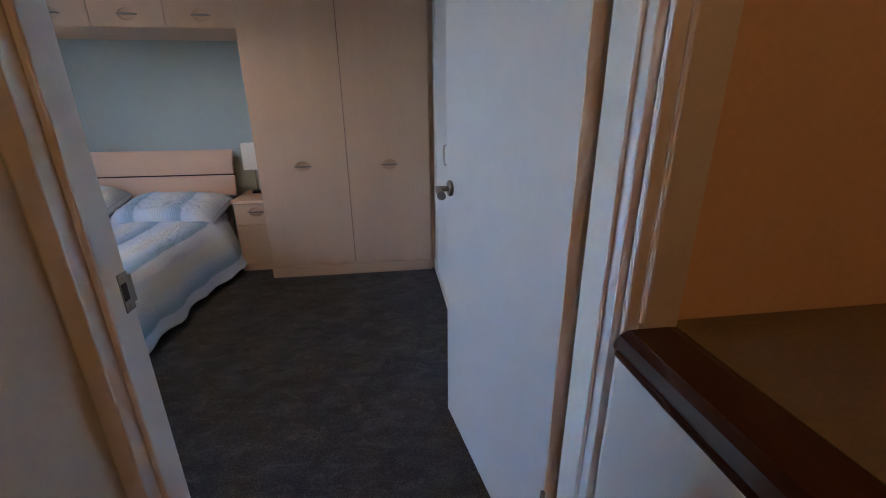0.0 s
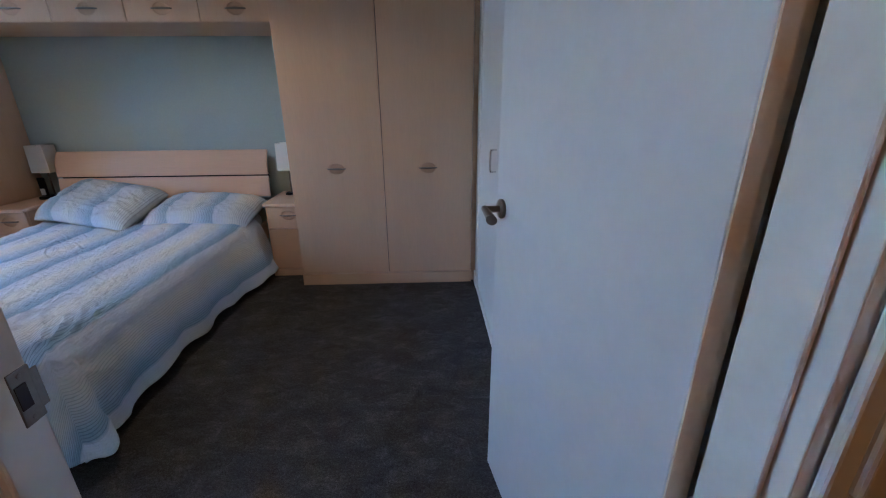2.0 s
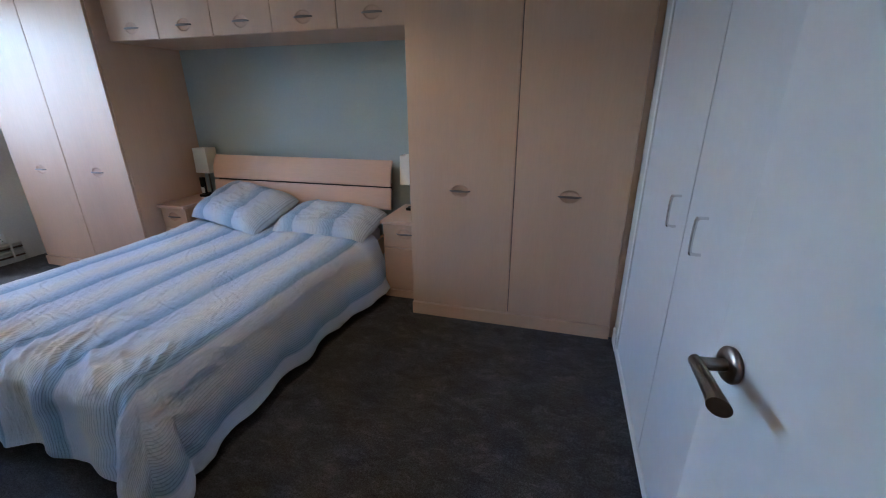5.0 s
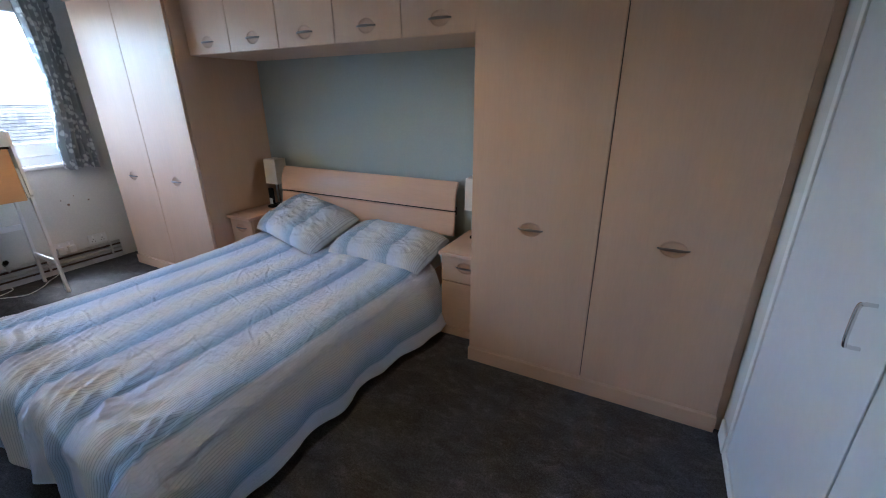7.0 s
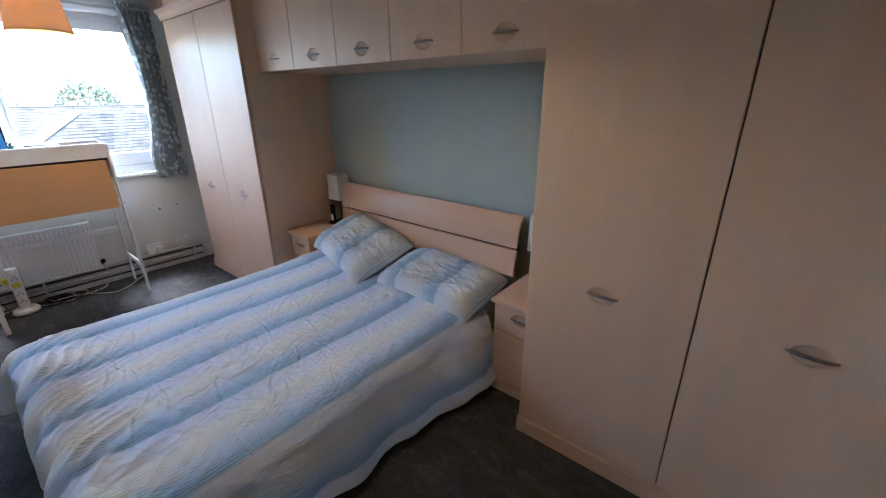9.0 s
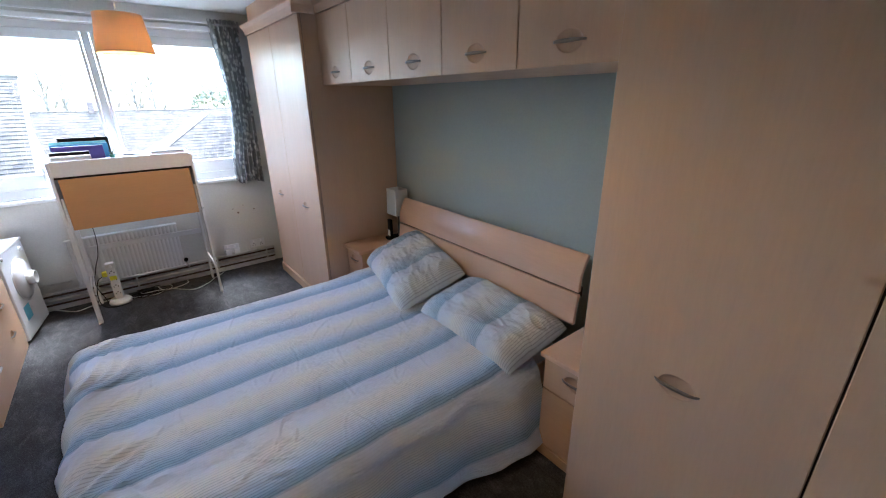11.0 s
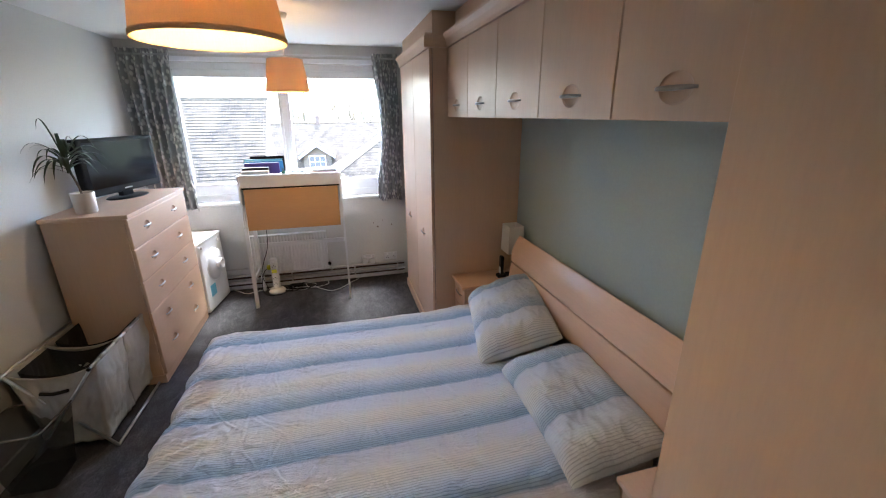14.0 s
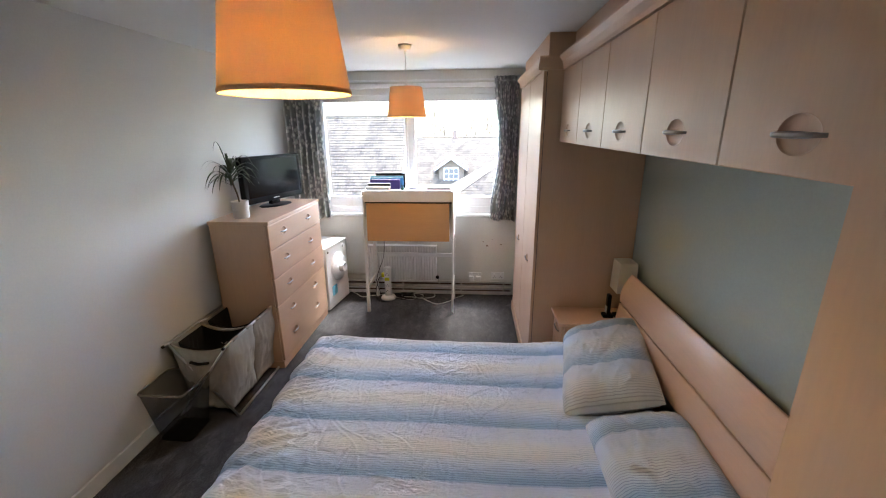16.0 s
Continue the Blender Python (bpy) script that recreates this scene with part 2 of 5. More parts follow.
M_LAMPSHADE = fabric_shade("cream_lampshade", (0.86, 0.83, 0.77), (0.85, 0.80, 0.70), 0.35)
M_BULB = glowing("lit_bulb", (1.0, 0.58, 0.24), 3.2)
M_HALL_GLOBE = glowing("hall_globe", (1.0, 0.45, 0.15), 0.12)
M_PLASTIC = surface("white_plastic", (0.76, 0.76, 0.76), 0.4, var=0.03, bump=0)
M_BLACK = surface("black_plastic", (0.010, 0.010, 0.011), 0.35, var=0.1, bump=0, spec=0.08)
M_SCREEN = surface("dark_screen", (0.003, 0.003, 0.004), 0.14, var=0.02, bump=0, spec=0.22)
M_CANVAS = surface("grey_canvas", (0.42, 0.395, 0.35), 0.95, var=0.10, grain=260, bump=0.4, spec=0.1)
M_DARKCLOTH = surface("dark_cloth_lining", (0.02, 0.019, 0.02), 0.95, var=0.2, grain=100, bump=0.4)
M_ALU = surface("satin_aluminium", (0.62, 0.62, 0.62), 0.3, metal=1.0, var=0.04, bump=0)
M_CERAMIC = surface("white_ceramic", (0.64, 0.60, 0.56), 0.35, var=0.04, grain=14, bump=0.02)
M_SOIL = surface("potting_soil", (0.03, 0.02, 0.014), 1.0, var=0.4, grain=90, bump=1.0, dist=0.01)
M_LEAF = surface("long_green_leaf", (0.05, 0.075, 0.03), 0.45, var=0.25, grain=30, bump=0.1)
M_STEM = surface("brown_stem", (0.12, 0.09, 0.05), 0.8, var=0.2, grain=60, bump=0.4)
M_PIPE = surface("painted_pipe", (0.62, 0.60, 0.56), 0.5, var=0.08, grain=30, bump=0.08)
M_CABLE_W = surface("white_cable", (0.66, 0.66, 0.63), 0.5, var=0.04, bump=0)
M_YELLOW = surface("yellow_plug", (0.72, 0.68, 0.03), 0.5, var=0.05, bump=0)
M_CYAN = surface("cyan_label", (0.16, 0.50, 0.66), 0.5, var=0.05, bump=0)
M_BLUE = surface("blue_folder", (0.04, 0.22, 0.48), 0.5, var=0.05, bump=0)
M_PURPLE = surface("purple_folder", (0.06, 0.035, 0.22), 0.5, var=0.05, bump=0)
M_CARD = surface("printed_card_box", (0.55, 0.40, 0.32), 0.7, var=0.12, grain=30, bump=0.05)
M_GREEN = surface("green_pot", (0.03, 0.16, 0.09), 0.5, var=0.1, bump=0)
M_SLATE = random_tone("weathered_slate", (0.070, 0.053, 0.035), 0.55, patch=0.5)
M_SLATE_B = random_tone("brown_roof_tile", (0.115, 0.086, 0.055), 0.34, patch=0.35)
M_BRICK = surface("brick_house_wall", (0.24, 0.17, 0.13), 0.9, var=0.2, grain=12, bump=0.2)
# Bark and leaf are paled: the sky's glare is put into their colours.
M_BARK = surface("glare_paled_bark", (0.27, 0.22, 0.16), 0.9, var=0.25, grain=20, bump=0.5)
M_CROWN = random_tone("glare_paled_leaf", (0.30, 0.29, 0.18), 0.5)
M_GROUND = surface("grass_ground", (0.07, 0.09, 0.04), 1.0, var=0.3, grain=3, bump=0.3)


# ---- mesh helpers ----
ORIGIN = {}


def thing(name, at, label, category, group="", kind=""):
    ob = new(name)
    ob.empty_display_size = 0.1
    ob.location = at
    ORIGIN[ob] = Vector(at)
    return tagged(ob, label, category, group, kind)


def part(name, bm, material, parent=None, label="", smooth=False):
    """Links a bmesh, drawn in world places, as one mesh object under a thing or a part."""
    o = ORIGIN.get(parent, Vector((0, 0, 0)))
    me = bpy.data.meshes.new(name)
    bmesh.ops.translate(bm, vec=-o, verts=bm.verts)
    bmesh.ops.recalc_face_normals(bm, faces=bm.faces)
    bm.to_mesh(me)
    bm.free()
    if smooth:
        for f in me.polygons:
            f.use_smooth = True
    me.materials.append(material)
    ob = new(name, me)
    if parent is not None:
        ob.parent = parent
        ORIGIN[ob] = o
    return tagged(ob, label)


def setting(name, bm, material, label, category):
    return tagged(part(name, bm, material), label, category, kind="structure")


def box(x0, x1, y0, y1, z0, z1, bevel=0.0, bm=None, segs=2):
    bm = bm or bmesh.new()
    g = bmesh.ops.create_cube(bm, size=1.0)
    for v in g["verts"]:
        v.co = Vector(((x0 + x1) / 2 + v.co.x * (x1 - x0), (y0 + y1) / 2 + v.co.y * (y1 - y0), (z0 + z1) / 2 + v.co.z * (z1 - z0)))
    if bevel:
        es = list({e for v in g["verts"] for e in v.link_edges})
        bmesh.ops.bevel(bm, geom=es, offset=bevel, segments=segs, affect="EDGES", profile=0.5)
    return bm


def lathe(profile, segs=28, at=(0, 0, 0), m=None, bm=None):
    """Turns (radius, height) pairs round z, then places it by m or at."""
    bm = bm or bmesh.new()
    m = m or Matrix.Translation(at)
    rings = []
    for r, h in profile:
        if r < 1e-6:
            rings.append([bm.verts.new(m @ Vector((0, 0, h)))])
        else:
            rings.append([bm.verts.new(m @ Vector((r * math.cos(2 * math.pi * i / segs), r * math.sin(2 * math.pi * i / segs), h))) for i in range(segs)])
    for a, b in zip(rings, rings[1:]):
        for i in range(segs):
            j = (i + 1) % segs
            if len(a) == 1 and len(b) == 1:
                continue
            if len(a) == 1:
                bm.faces.new((a[0], b[i], b[j]))
            elif len(b) == 1:
                bm.faces.new((a[i], a[j], b[0]))
            else:
                bm.faces.new((a[i], a[j], b[j], b[i]))
    return bm


def tube(points, r, segs=8, bm=None, taper=1.0):
    """A round bar along points."""
    bm = bm or bmesh.new()
    pts = [Vector(p) for p in points]
    rings = []
    up = Vector((0.31, 0.2, 0.93)).normalized()
    for i, p in enumerate(pts):
        d = (pts[min(i + 1, len(pts) - 1)] - pts[max(i - 1, 0)]).normalized()
        a = d.cross(up)
        if a.length < 0.05:
            a = d.cross(Vector((1, 0, 0)))
        a.normalize()
        b = d.cross(a)
        rr = r * (1 + (taper - 1) * i / max(1, len(pts) - 1))
        rings.append([bm.verts.new(p + rr * (a * math.cos(2 * math.pi * k / segs) + b * math.sin(2 * math.pi * k / segs))) for k in range(segs)])
    for a, b in zip(rings, rings[1:]):
        for i in range(segs):
            j = (i + 1) % segs
            bm.faces.new((a[i], a[j], b[j], b[i]))
    bm.faces.new(rings[0])
    bm.faces.new(rings[-1])
    return bm


def smooth_path(pts, n=10):
    """A rounded line through points (Catmull-Rom)."""
    P = [Vector(p) for p in pts]
    P = [2 * P[0] - P[1]] + P + [2 * P[-1] - P[-2]]
    out = []
    for i in range(1, len(P) - 2):
        for k in range(n):
            t = k / n
            out.append(0.5 * (2 * P[i] + (P[i + 1] - P[i - 1]) * t + (2 * P[i - 1] - 5 * P[i] + 4 * P[i + 1] - P[i + 2]) * t * t + (3 * P[i] - P[i - 1] - 3 * P[i + 1] + P[i + 2]) * t ** 3))
    out.append(P[-2])
    return out


def prism(outline, axis, a0, a1, bm=None, bevel=0.0):
    """A closed outline in the two other axes, drawn out along axis from a0 to a1."""
    bm = bm or bmesh.new()

    def at(u, v, a):
        return Vector((a, u, v)) if axis == "x" else Vector((u, a, v)) if axis == "y" else Vector((u, v, a))

    lo = [bm.verts.new(at(u, v, a0)) for u, v in outline]
    hi = [bm.verts.new(at(u, v, a1)) for u, v in outline]
    bm.faces.new(lo)
    bm.faces.new(hi)
    n = len(outline)
    for i in range(n):
        bm.faces.new((lo[i], lo[(i + 1) % n], hi[(i + 1) % n], hi[i]))
    if bevel:
        bmesh.ops.bevel(bm, geom=list(bm.edges), offset=bevel, segments=2, affect="EDGES", profile=0.5)
    return bm


def sheet(nu, nv, place, uv=None, bm=None):
    """A grid of quads; place(i/nu, j/nv) gives each corner, uv the cloth's own metres."""
    bm = bm or bmesh.new()
    lay = bm.loops.layers.uv.new("cloth") if uv else None
    vs = [[bm.verts.new(place(i / nu, j / nv)) for j in range(nv + 1)] for i in range(nu + 1)]
    for i in range(nu):
        for j in range(nv):
            f = bm.faces.new((vs[i][j], vs[i + 1][j], vs[i + 1][j + 1], vs[i][j + 1]))
            f.smooth = True
            if uv:
                for lp, (a, b) in zip(f.loops, ((i, j), (i + 1, j), (i + 1, j + 1), (i, j + 1))):
                    lp[lay].uv = uv(a / nu, b / nv)
    return bm


def cup_front(x0, x1, z0, z1, y, out, holes, r, b=0.0025, thick=0.019, top=0.0):
    """A door or drawer front with oval recesses cut into it; out: -1 or 1, the way it faces along y; top: a wider eased upper edge."""
    bm = bmesh.new()
    ix0, ix1, iz0, iz1 = x0 + b, x1 - b, z0 + b, z1 - b - top
    xs = sorted({h[0] for h in holes})
    zs = sorted({h[1] for h in holes})
    cutx = [ix0] + [(p + q) / 2 for p, q in zip(xs, xs[1:])] + [ix1]
    cutz = [iz0] + [(p + q) / 2 for p, q in zip(zs, zs[1:])] + [iz1]
    for i, cx in enumerate(xs):
        for j, cz in enumerate(zs):
            l, rr, lo, hi = cutx[i], cutx[i + 1], cutz[j], cutz[j + 1]
            ang = [2 * math.pi * k / 32 for k in range(32)] + [math.atan2(qz - cz, qx - cx) % (2 * math.pi) for qx in (l, rr) for qz in (lo, hi)]
            ang = sorted(ang)
            ring_in, ring_out = [], []
            for t in ang:
                dx, dz = math.cos(t), math.sin(t)
                far = min(((rr - cx) / dx) if dx > 1e-9 else ((l - cx) / dx) if dx < -1e-9 else 1e9, ((hi - cz) / dz) if dz > 1e-9 else ((lo - cz) / dz) if dz < -1e-9 else 1e9)
                ring_in.append(bm.verts.new((cx + CUP_OVAL * r * dx, y, cz + r * dz)))
                ring_out.append(bm.verts.new((cx + far * dx, y, cz + far * dz)))
            n = len(ang)
            for k in range(n):
                m = (k + 1) % n
                bm.faces.new((ring_in[k], ring_in[m], ring_out[m], ring_out[k]))
    front = [(ix0, y, iz0), (ix1, y, iz0), (ix1, y, iz1), (ix0, y, iz1)]
    edge = [(x0, y - out * b, z0), (x1, y - out * b, z0), (x1, y - out * b, z1), (x0, y - out * b, z1)]
    back = [(x0, y - out * thick, z0), (x1, y - out * thick, z0), (x1, y - out * thick, z1), (x0, y - out * thick, z1)]
    rows = [[bm.verts.new(p) for p in q] for q in (front, edge, back)]
    for p, q in zip(rows, rows[1:]):
        for k in range(4):
            m = (k + 1) % 4
            bm.faces.new((p[k], p[m], q[m], q[k]))
    bm.faces.new(rows[2])
    return bm


CUP_R, CUP_OVAL = 0.036, 1.42


def grip(parent, x, y, z, r=CUP_R, length=0.126, out=-1, bar=None, deep=0.7):
    """An oval recess with a level bowed metal bar across it; out: the way the front faces along y."""
    m = Matrix.Translation((x, y, z)) @ Euler((radians(-90 * out), 0, 0)).to_matrix().to_4x4() @ Matrix.Diagonal((CUP_OVAL, 1, 1, 1))
    prof = [(r + 0.0010, 0.0002), (r + 0.0006, 0.0004), (r, 0.0001), (r * 0.97, -0.004 * deep), (r * 0.86, -0.009 * deep), (r * 0.62, -0.0125 * deep), (r * 0.3, -0.0138 * deep), (0.0, -0.014 * deep)]
    cup = part("handle_cup", lathe(prof, 32, m=m), M_CUP, parent, smooth=True)
    bm = bmesh.new()
    pts, rad = [], []
    for k in range(13):
        f = 2 * k / 12 - 1
        pts.append(Vector((x + f * length / 2, y + out * (0.013 - 0.013 * abs(f) ** 5), z)))
        rad.append(0.0068 * (1 - 0.45 * f * f))
    rings = []
    for p, q in zip(pts, rad):
        rings.append([bm.verts.new(p + Vector((0, 0.75 * q * math.cos(2 * math.pi * i / 10), q * math.sin(2 * math.pi * i / 10)))) for i in range(10)])
    for p, q in zip(rings, rings[1:]):
        for i in range(10):
            bm.faces.new((p[i], p[(i + 1) % 10], q[(i + 1) % 10], q[i]))
    bm.faces.new(rings[0])
    bm.faces.new(rings[-1])
    part("handle_bar", bm, bar or M_STEEL, cup, smooth=True)


# ---- structure ----
X_W, X_E, Y_S, Y_N, Z_C = -4.76, 0.322, 0.555, 3.66, 2.405
WIN = (0.86, 2.925, 0.95, 2.235)          # window opening: y0, y1, z0, z1
DOOR = (-0.453, 0.342, 2.03)              # bedroom doorway: x0, x1, head
Y_H = 0.497                               # hall face of the doorway's wall

bm = box(X_W - 0.15, X_E + 0.1, Y_H, Y_N + 0.12, -0.15, 0.0)
box(-0.59, 1.8, -1.8, Y_H, -0.15, 0.0, bm=bm)
setting("floor", bm, M_CARPET, "charcoal grey cut-pile carpet over the whole floor", "carpet")
bm = box(X_W - 0.15, X_E + 0.13, Y_H, Y_N + 0.12, Z_C, Z_C + 0.15)
box(-0.59, 1.8, -1.8, Y_H, Z_C, Z_C + 0.15, bm=bm)
box(X_E + 0.13, 1.8, Y_H, Y_S + 0.1, Z_C, Z_C + 0.15, bm=bm)
setting("ceiling", bm, M_CEIL, "plain white painted ceiling", "ceiling")
setting("wall_north", box(-4.95, X_E, Y_N, Y_N + 0.12, 0, Z_C), M_TEAL, "teal grey painted wall behind the bed", "wall")

bm = box(X_W - 0.15, X_W, Y_H, WIN[0], 0, Z_C)
box(X_W - 0.15, X_W, WIN[1], Y_N, 0, Z_C, bm=bm)
box(X_W - 0.15, X_W, WIN[0], WIN[1], 0, WIN[2] - 0.03, bm=bm)
box(X_W - 0.15, X_W, WIN[0], WIN[1], WIN[3], Z_C, bm=bm)
setting("wall_west", bm, M_WALL_WEST, "off-white painted wall round a wide window", "wall")

bm = box(X_W, DOOR[0] - 0.03, Y_H + 0.02, Y_S, 0, Z_C)
box(DOOR[1] + 0.03, X_E + 0.13, Y_H, Y_S, 0, Z_C, bm=bm)
box(DOOR[0] - 0.03, DOOR[1] + 0.03, Y_H, Y_S, DOOR[2] + 0.03, Z_C, bm=bm)
setting("wall_south", bm, M_WALL, "white painted wall with the bedroom doorway", "wall")

bm = box(X_E, X_E + 0.1, 2.86, Y_N + 0.12, 0, Z_C)
box(X_E, X_E + 0.1, 1.30, 2.86, 2.06, Z_C, bm=bm)
box(X_E + 0.075, X_E + 0.1, Y_S, 1.26, 0, Z_C, bm=bm)
box(X_E, X_E + 0.1, 1.26, 1.30, 0, Z_C, bm=bm)
box(X_E + 0.06, X_E + 0.1, 1.30, 2.86, 0, 2.06, bm=bm)
setting("wall_east", bm, M_WALL, "white painted wall with a built-in cupboard", "wall")

# hall beyond the doorway
for nm, bx in (("wall_stairwell", (X_E + 0.13, 1.8, Y_H + 0.02, Y_S + 0.1)), ("wall_hall_east", (1.7, 1.8, -1.7, Y_H + 0.02)),
               ("wall_hall_south", (-0.59, 1.8, -1.8, -1.7))):
    setting(nm, box(*bx, 0, Z_C), M_HALL, "peach painted wall of the hall and stairwell", "wall")
setting("wall_hall_west", box(-0.59, -0.487, -1.7, Y_H + 0.019, 0, Z_C), M_WALL, "off-white painted hall wall beside the doorway", "wall")
setting("half_wall", box(0.352, 0.440, -1.7, Y_H - 0.005, 0, 0.859), M_GLOSS, "white painted half wall beside the stairs", "wall")
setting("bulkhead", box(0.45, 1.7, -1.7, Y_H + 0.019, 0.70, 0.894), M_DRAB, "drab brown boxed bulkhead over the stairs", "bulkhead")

# skirting boards
def skirting(name, x0, x1, y0, y1, h=0.095):
    bm = box(x0, x1, y0, y1, 0, h, 0.004)
    return setting(name, bm, M_TRIM, "white painted skirting board along the wall", "baseboard")


skirting("baseboard_south", X_W + 0.002, DOOR[0] - 0.075, Y_S + 0.001, Y_S + 0.016)
skirting("baseboard_west", X_W + 0.001, X_W + 0.016, Y_S + 0.02, 2.985)
skirting("baseboard_east", X_E - 0.015, X_E - 0.001, 2.875, 2.995)

# doorway lining and moulded architraves
x0, x1, h = DOOR
YL = Y_H + 0.016
bm = box(x0 - 0.03, x0, YL, Y_S + 0.044, 0, h + 0.03, 0.002)
setting("door_lining_west", bm, M_TRIM, "white painted door lining with strike plate", "door frame")
bm = box(x1, x1 + 0.03, YL, Y_S + 0.054, 0, h + 0.03, 0.002)
setting("door_lining_east", bm, M_TRIM, "white painted door lining on the hinge side", "door frame")
bm = box(x0 + 0.001, x1 - 0.001, YL, Y_S + 0.044, h, h + 0.03, 0.002)
setting("door_lining_head", bm, M_TRIM, "white painted door lining over the doorway", "door frame")
bm = box(x0 + 0.001, x0 + 0.013, Y_H + 0.043, Y_S + 0.042, 0, h - 0.001, 0.003)
setting("door_stop_west", bm, M_TRIM, "white painted door stop bead", "door frame")
bm = box(x1 - 0.010, x1 - 0.001, Y_H + 0.041, Y_S + 0.061, 0, h - 0.001, 0.003)
setting("door_stop_east", bm, M_TRIM, "white painted door stop bead", "door frame")


def architrave(name, x_in, out, y, side, wide=0.062):
    """Stepped moulding beside the doorway; out: -1 or 1 along x, side: -1 hall, 1 room."""
    prof = [(a * wide, b) for a, b in ((0.0, 0.0), (0.0, 0.009), (0.16, 0.011), (0.22, 0.016), (0.64, 0.018), (0.74, 0.024), (0.94, 0.024), (1.0, 0.0))]
    bm = prism([(x_in + out * a, y + side * b) for a, b in prof], "z", 0, h + 0.06)
    return setting(name, bm, M_TRIM, "white painted moulded architrave beside the doorway", "architrave")


bm = box(x1 + 0.012, x1 + 0.040, Y_H - 0.002, Y_H + 0.012, 0, h + 0.06, 0.004)
tube([(x1 + 0.040, Y_H - 0.004, 0.91), (x1 + 0.040, Y_H - 0.004, h + 0.06)], 0.006, 10, bm=bm)
setting("architrave_hall_east", bm, M_TRIM, "white painted narrow architrave beside the doorway", "architrave")
architrave("architrave_room_west", x0 - 0.034, -1, Y_S + 0.001, 1)
xs = x0 + 0.013
plate = thing("strike_plate", (xs, Y_S + 0.03, 0.98), "dull grey metal strike plate let into the door lining", "strike plate")
bm = box(xs - 0.001, xs + 0.0015, 0.573, 0.5965, 0.948, 1.012, 0.0008)
box(xs - 0.0005, xs + 0.0018, 0.594, 0.6035, 0.958, 1.005, 0.0008, bm=bm)
body = part("plate", bm, M_STEEL, plate)
# No opening is cut: a dark block paints the hole's shaded inside.
part("latch_hole", box(xs + 0.0012, xs + 0.0026, 0.575, 0.587, 0.968, 0.996), M_GAP_SHADE, body)
for zz in (0.955, 1.005):
    part("screw", lathe([(0.0, 0), (0.003, 0), (0.0025, 0.0008), (0.0, 0.001)], 10, m=pose(xs + 0.0015, 0.584, zz, 0, 90, 0)), M_STEEL, body)

# hardwood cap on the half wall
cap = thing("handrail_cap", (0.40, -0.6, 0.84), "dark stained hardwood cap along the half wall", "handrail")
bm = prism([(0.332, 0.876), (0.336, 0.865), (0.350, 0.861), (0.432, 0.861), (0.443, 0.868), (0.445, 0.889), (0.438, 0.901), (0.426, 0.903), (0.356, 0.903), (0.340, 0.895)], "y", -1.69, Y_H - 0.014)
part("cap", bm, M_CAP, cap)
part("edge_bead", tube([(0.331, -1.69, 0.871), (0.331, Y_H - 0.03, 0.871)], 0.006, 10), M_CAP, cap, smooth=True)

# ---- bedroom door, standing open ----
door = thing("door", (0.325, 0.64, 0.0), "plain flush white bedroom door standing open", "door")
hx, hy = 0.310, 0.640
ang = math.atan2(1.366 - hy, 0.180 - hx)
dm = Matrix.Translation((hx, hy, 0)) @ Matrix.Rotation(ang, 4, "Z")


def in_door(bm):
    bmesh.ops.transform(bm, matrix=dm, verts=bm.verts)
    return bm


leaf = part("leaf", in_door(box(0.0, 0.738, -0.041, 0.0, 0.010, 2.015, 0.0025)), M_GLOSS, door)
part("hinge_edge", in_door(box(-0.0035, -0.0005, -0.0395, -0.0005, 0.014, 2.013)), M_HINGE_WARM, leaf, "hinge edge, warm hall light put into its cream colour")
kx, kz = 0.690, 0.985
m = dm @ Matrix.Translation((kx, 0.0, kz)) @ Euler((radians(-90), 0, 0)).to_matrix().to_4x4()
rose = part("handle_rose", lathe([(0.0, 0.0), (0.027, 0.0), (0.028, 0.006), (0.025, 0.010), (0.012, 0.011), (0.0, 0.011)], 28, m=m), M_STEEL, leaf, "round nickel rose", True)
bm = tube(smooth_path([(kx, 0.008, kz), (kx, 0.030, kz), (kx, 0.050, kz + 0.001)], 5), 0.0098, 14)
lever = bmesh.new()
rings = []
for k in range(11):
    f = k / 10
    c = Vector((kx + 0.009 - 0.098 * f, 0.051 + 0.012 * f, kz + 0.001 - 0.006 * f * f))
    wide, tall = 0.0085 + 0.0035 * f, 0.0095 + 0.0045 * f
    slant = 0.010 * max(0.0, f - 0.85) / 0.15
    rings.append([lever.verts.new(c + Vector((slant * math.cos(2 * math.pi * i / 16), wide * math.cos(2 * math.pi * i / 16), tall * math.sin(2 * math.pi * i / 16)))) for i in range(16)])
for p, q in zip(rings, rings[1:]):
    for i in range(16):
        lever.faces.new((p[i], p[(i + 1) % 16], q[(i + 1) % 16], q[i]))
lever.faces.new(rings[0])
lever.faces.new(rings[-1])
part("spindle", in_door(bm), M_STEEL, rose, "nickel neck", True)
part("lever", in_door(lever), M_STEEL, rose, "flared nickel lever")
for y in (0.28, 1.72):
    part("hinge", in_door(lathe([(0.0, 0), (0.006, 0), (0.006, 0.09), (0.0, 0.09)], 10, at=(-0.004, 0.004, y))), M_STEEL, door, smooth=True)

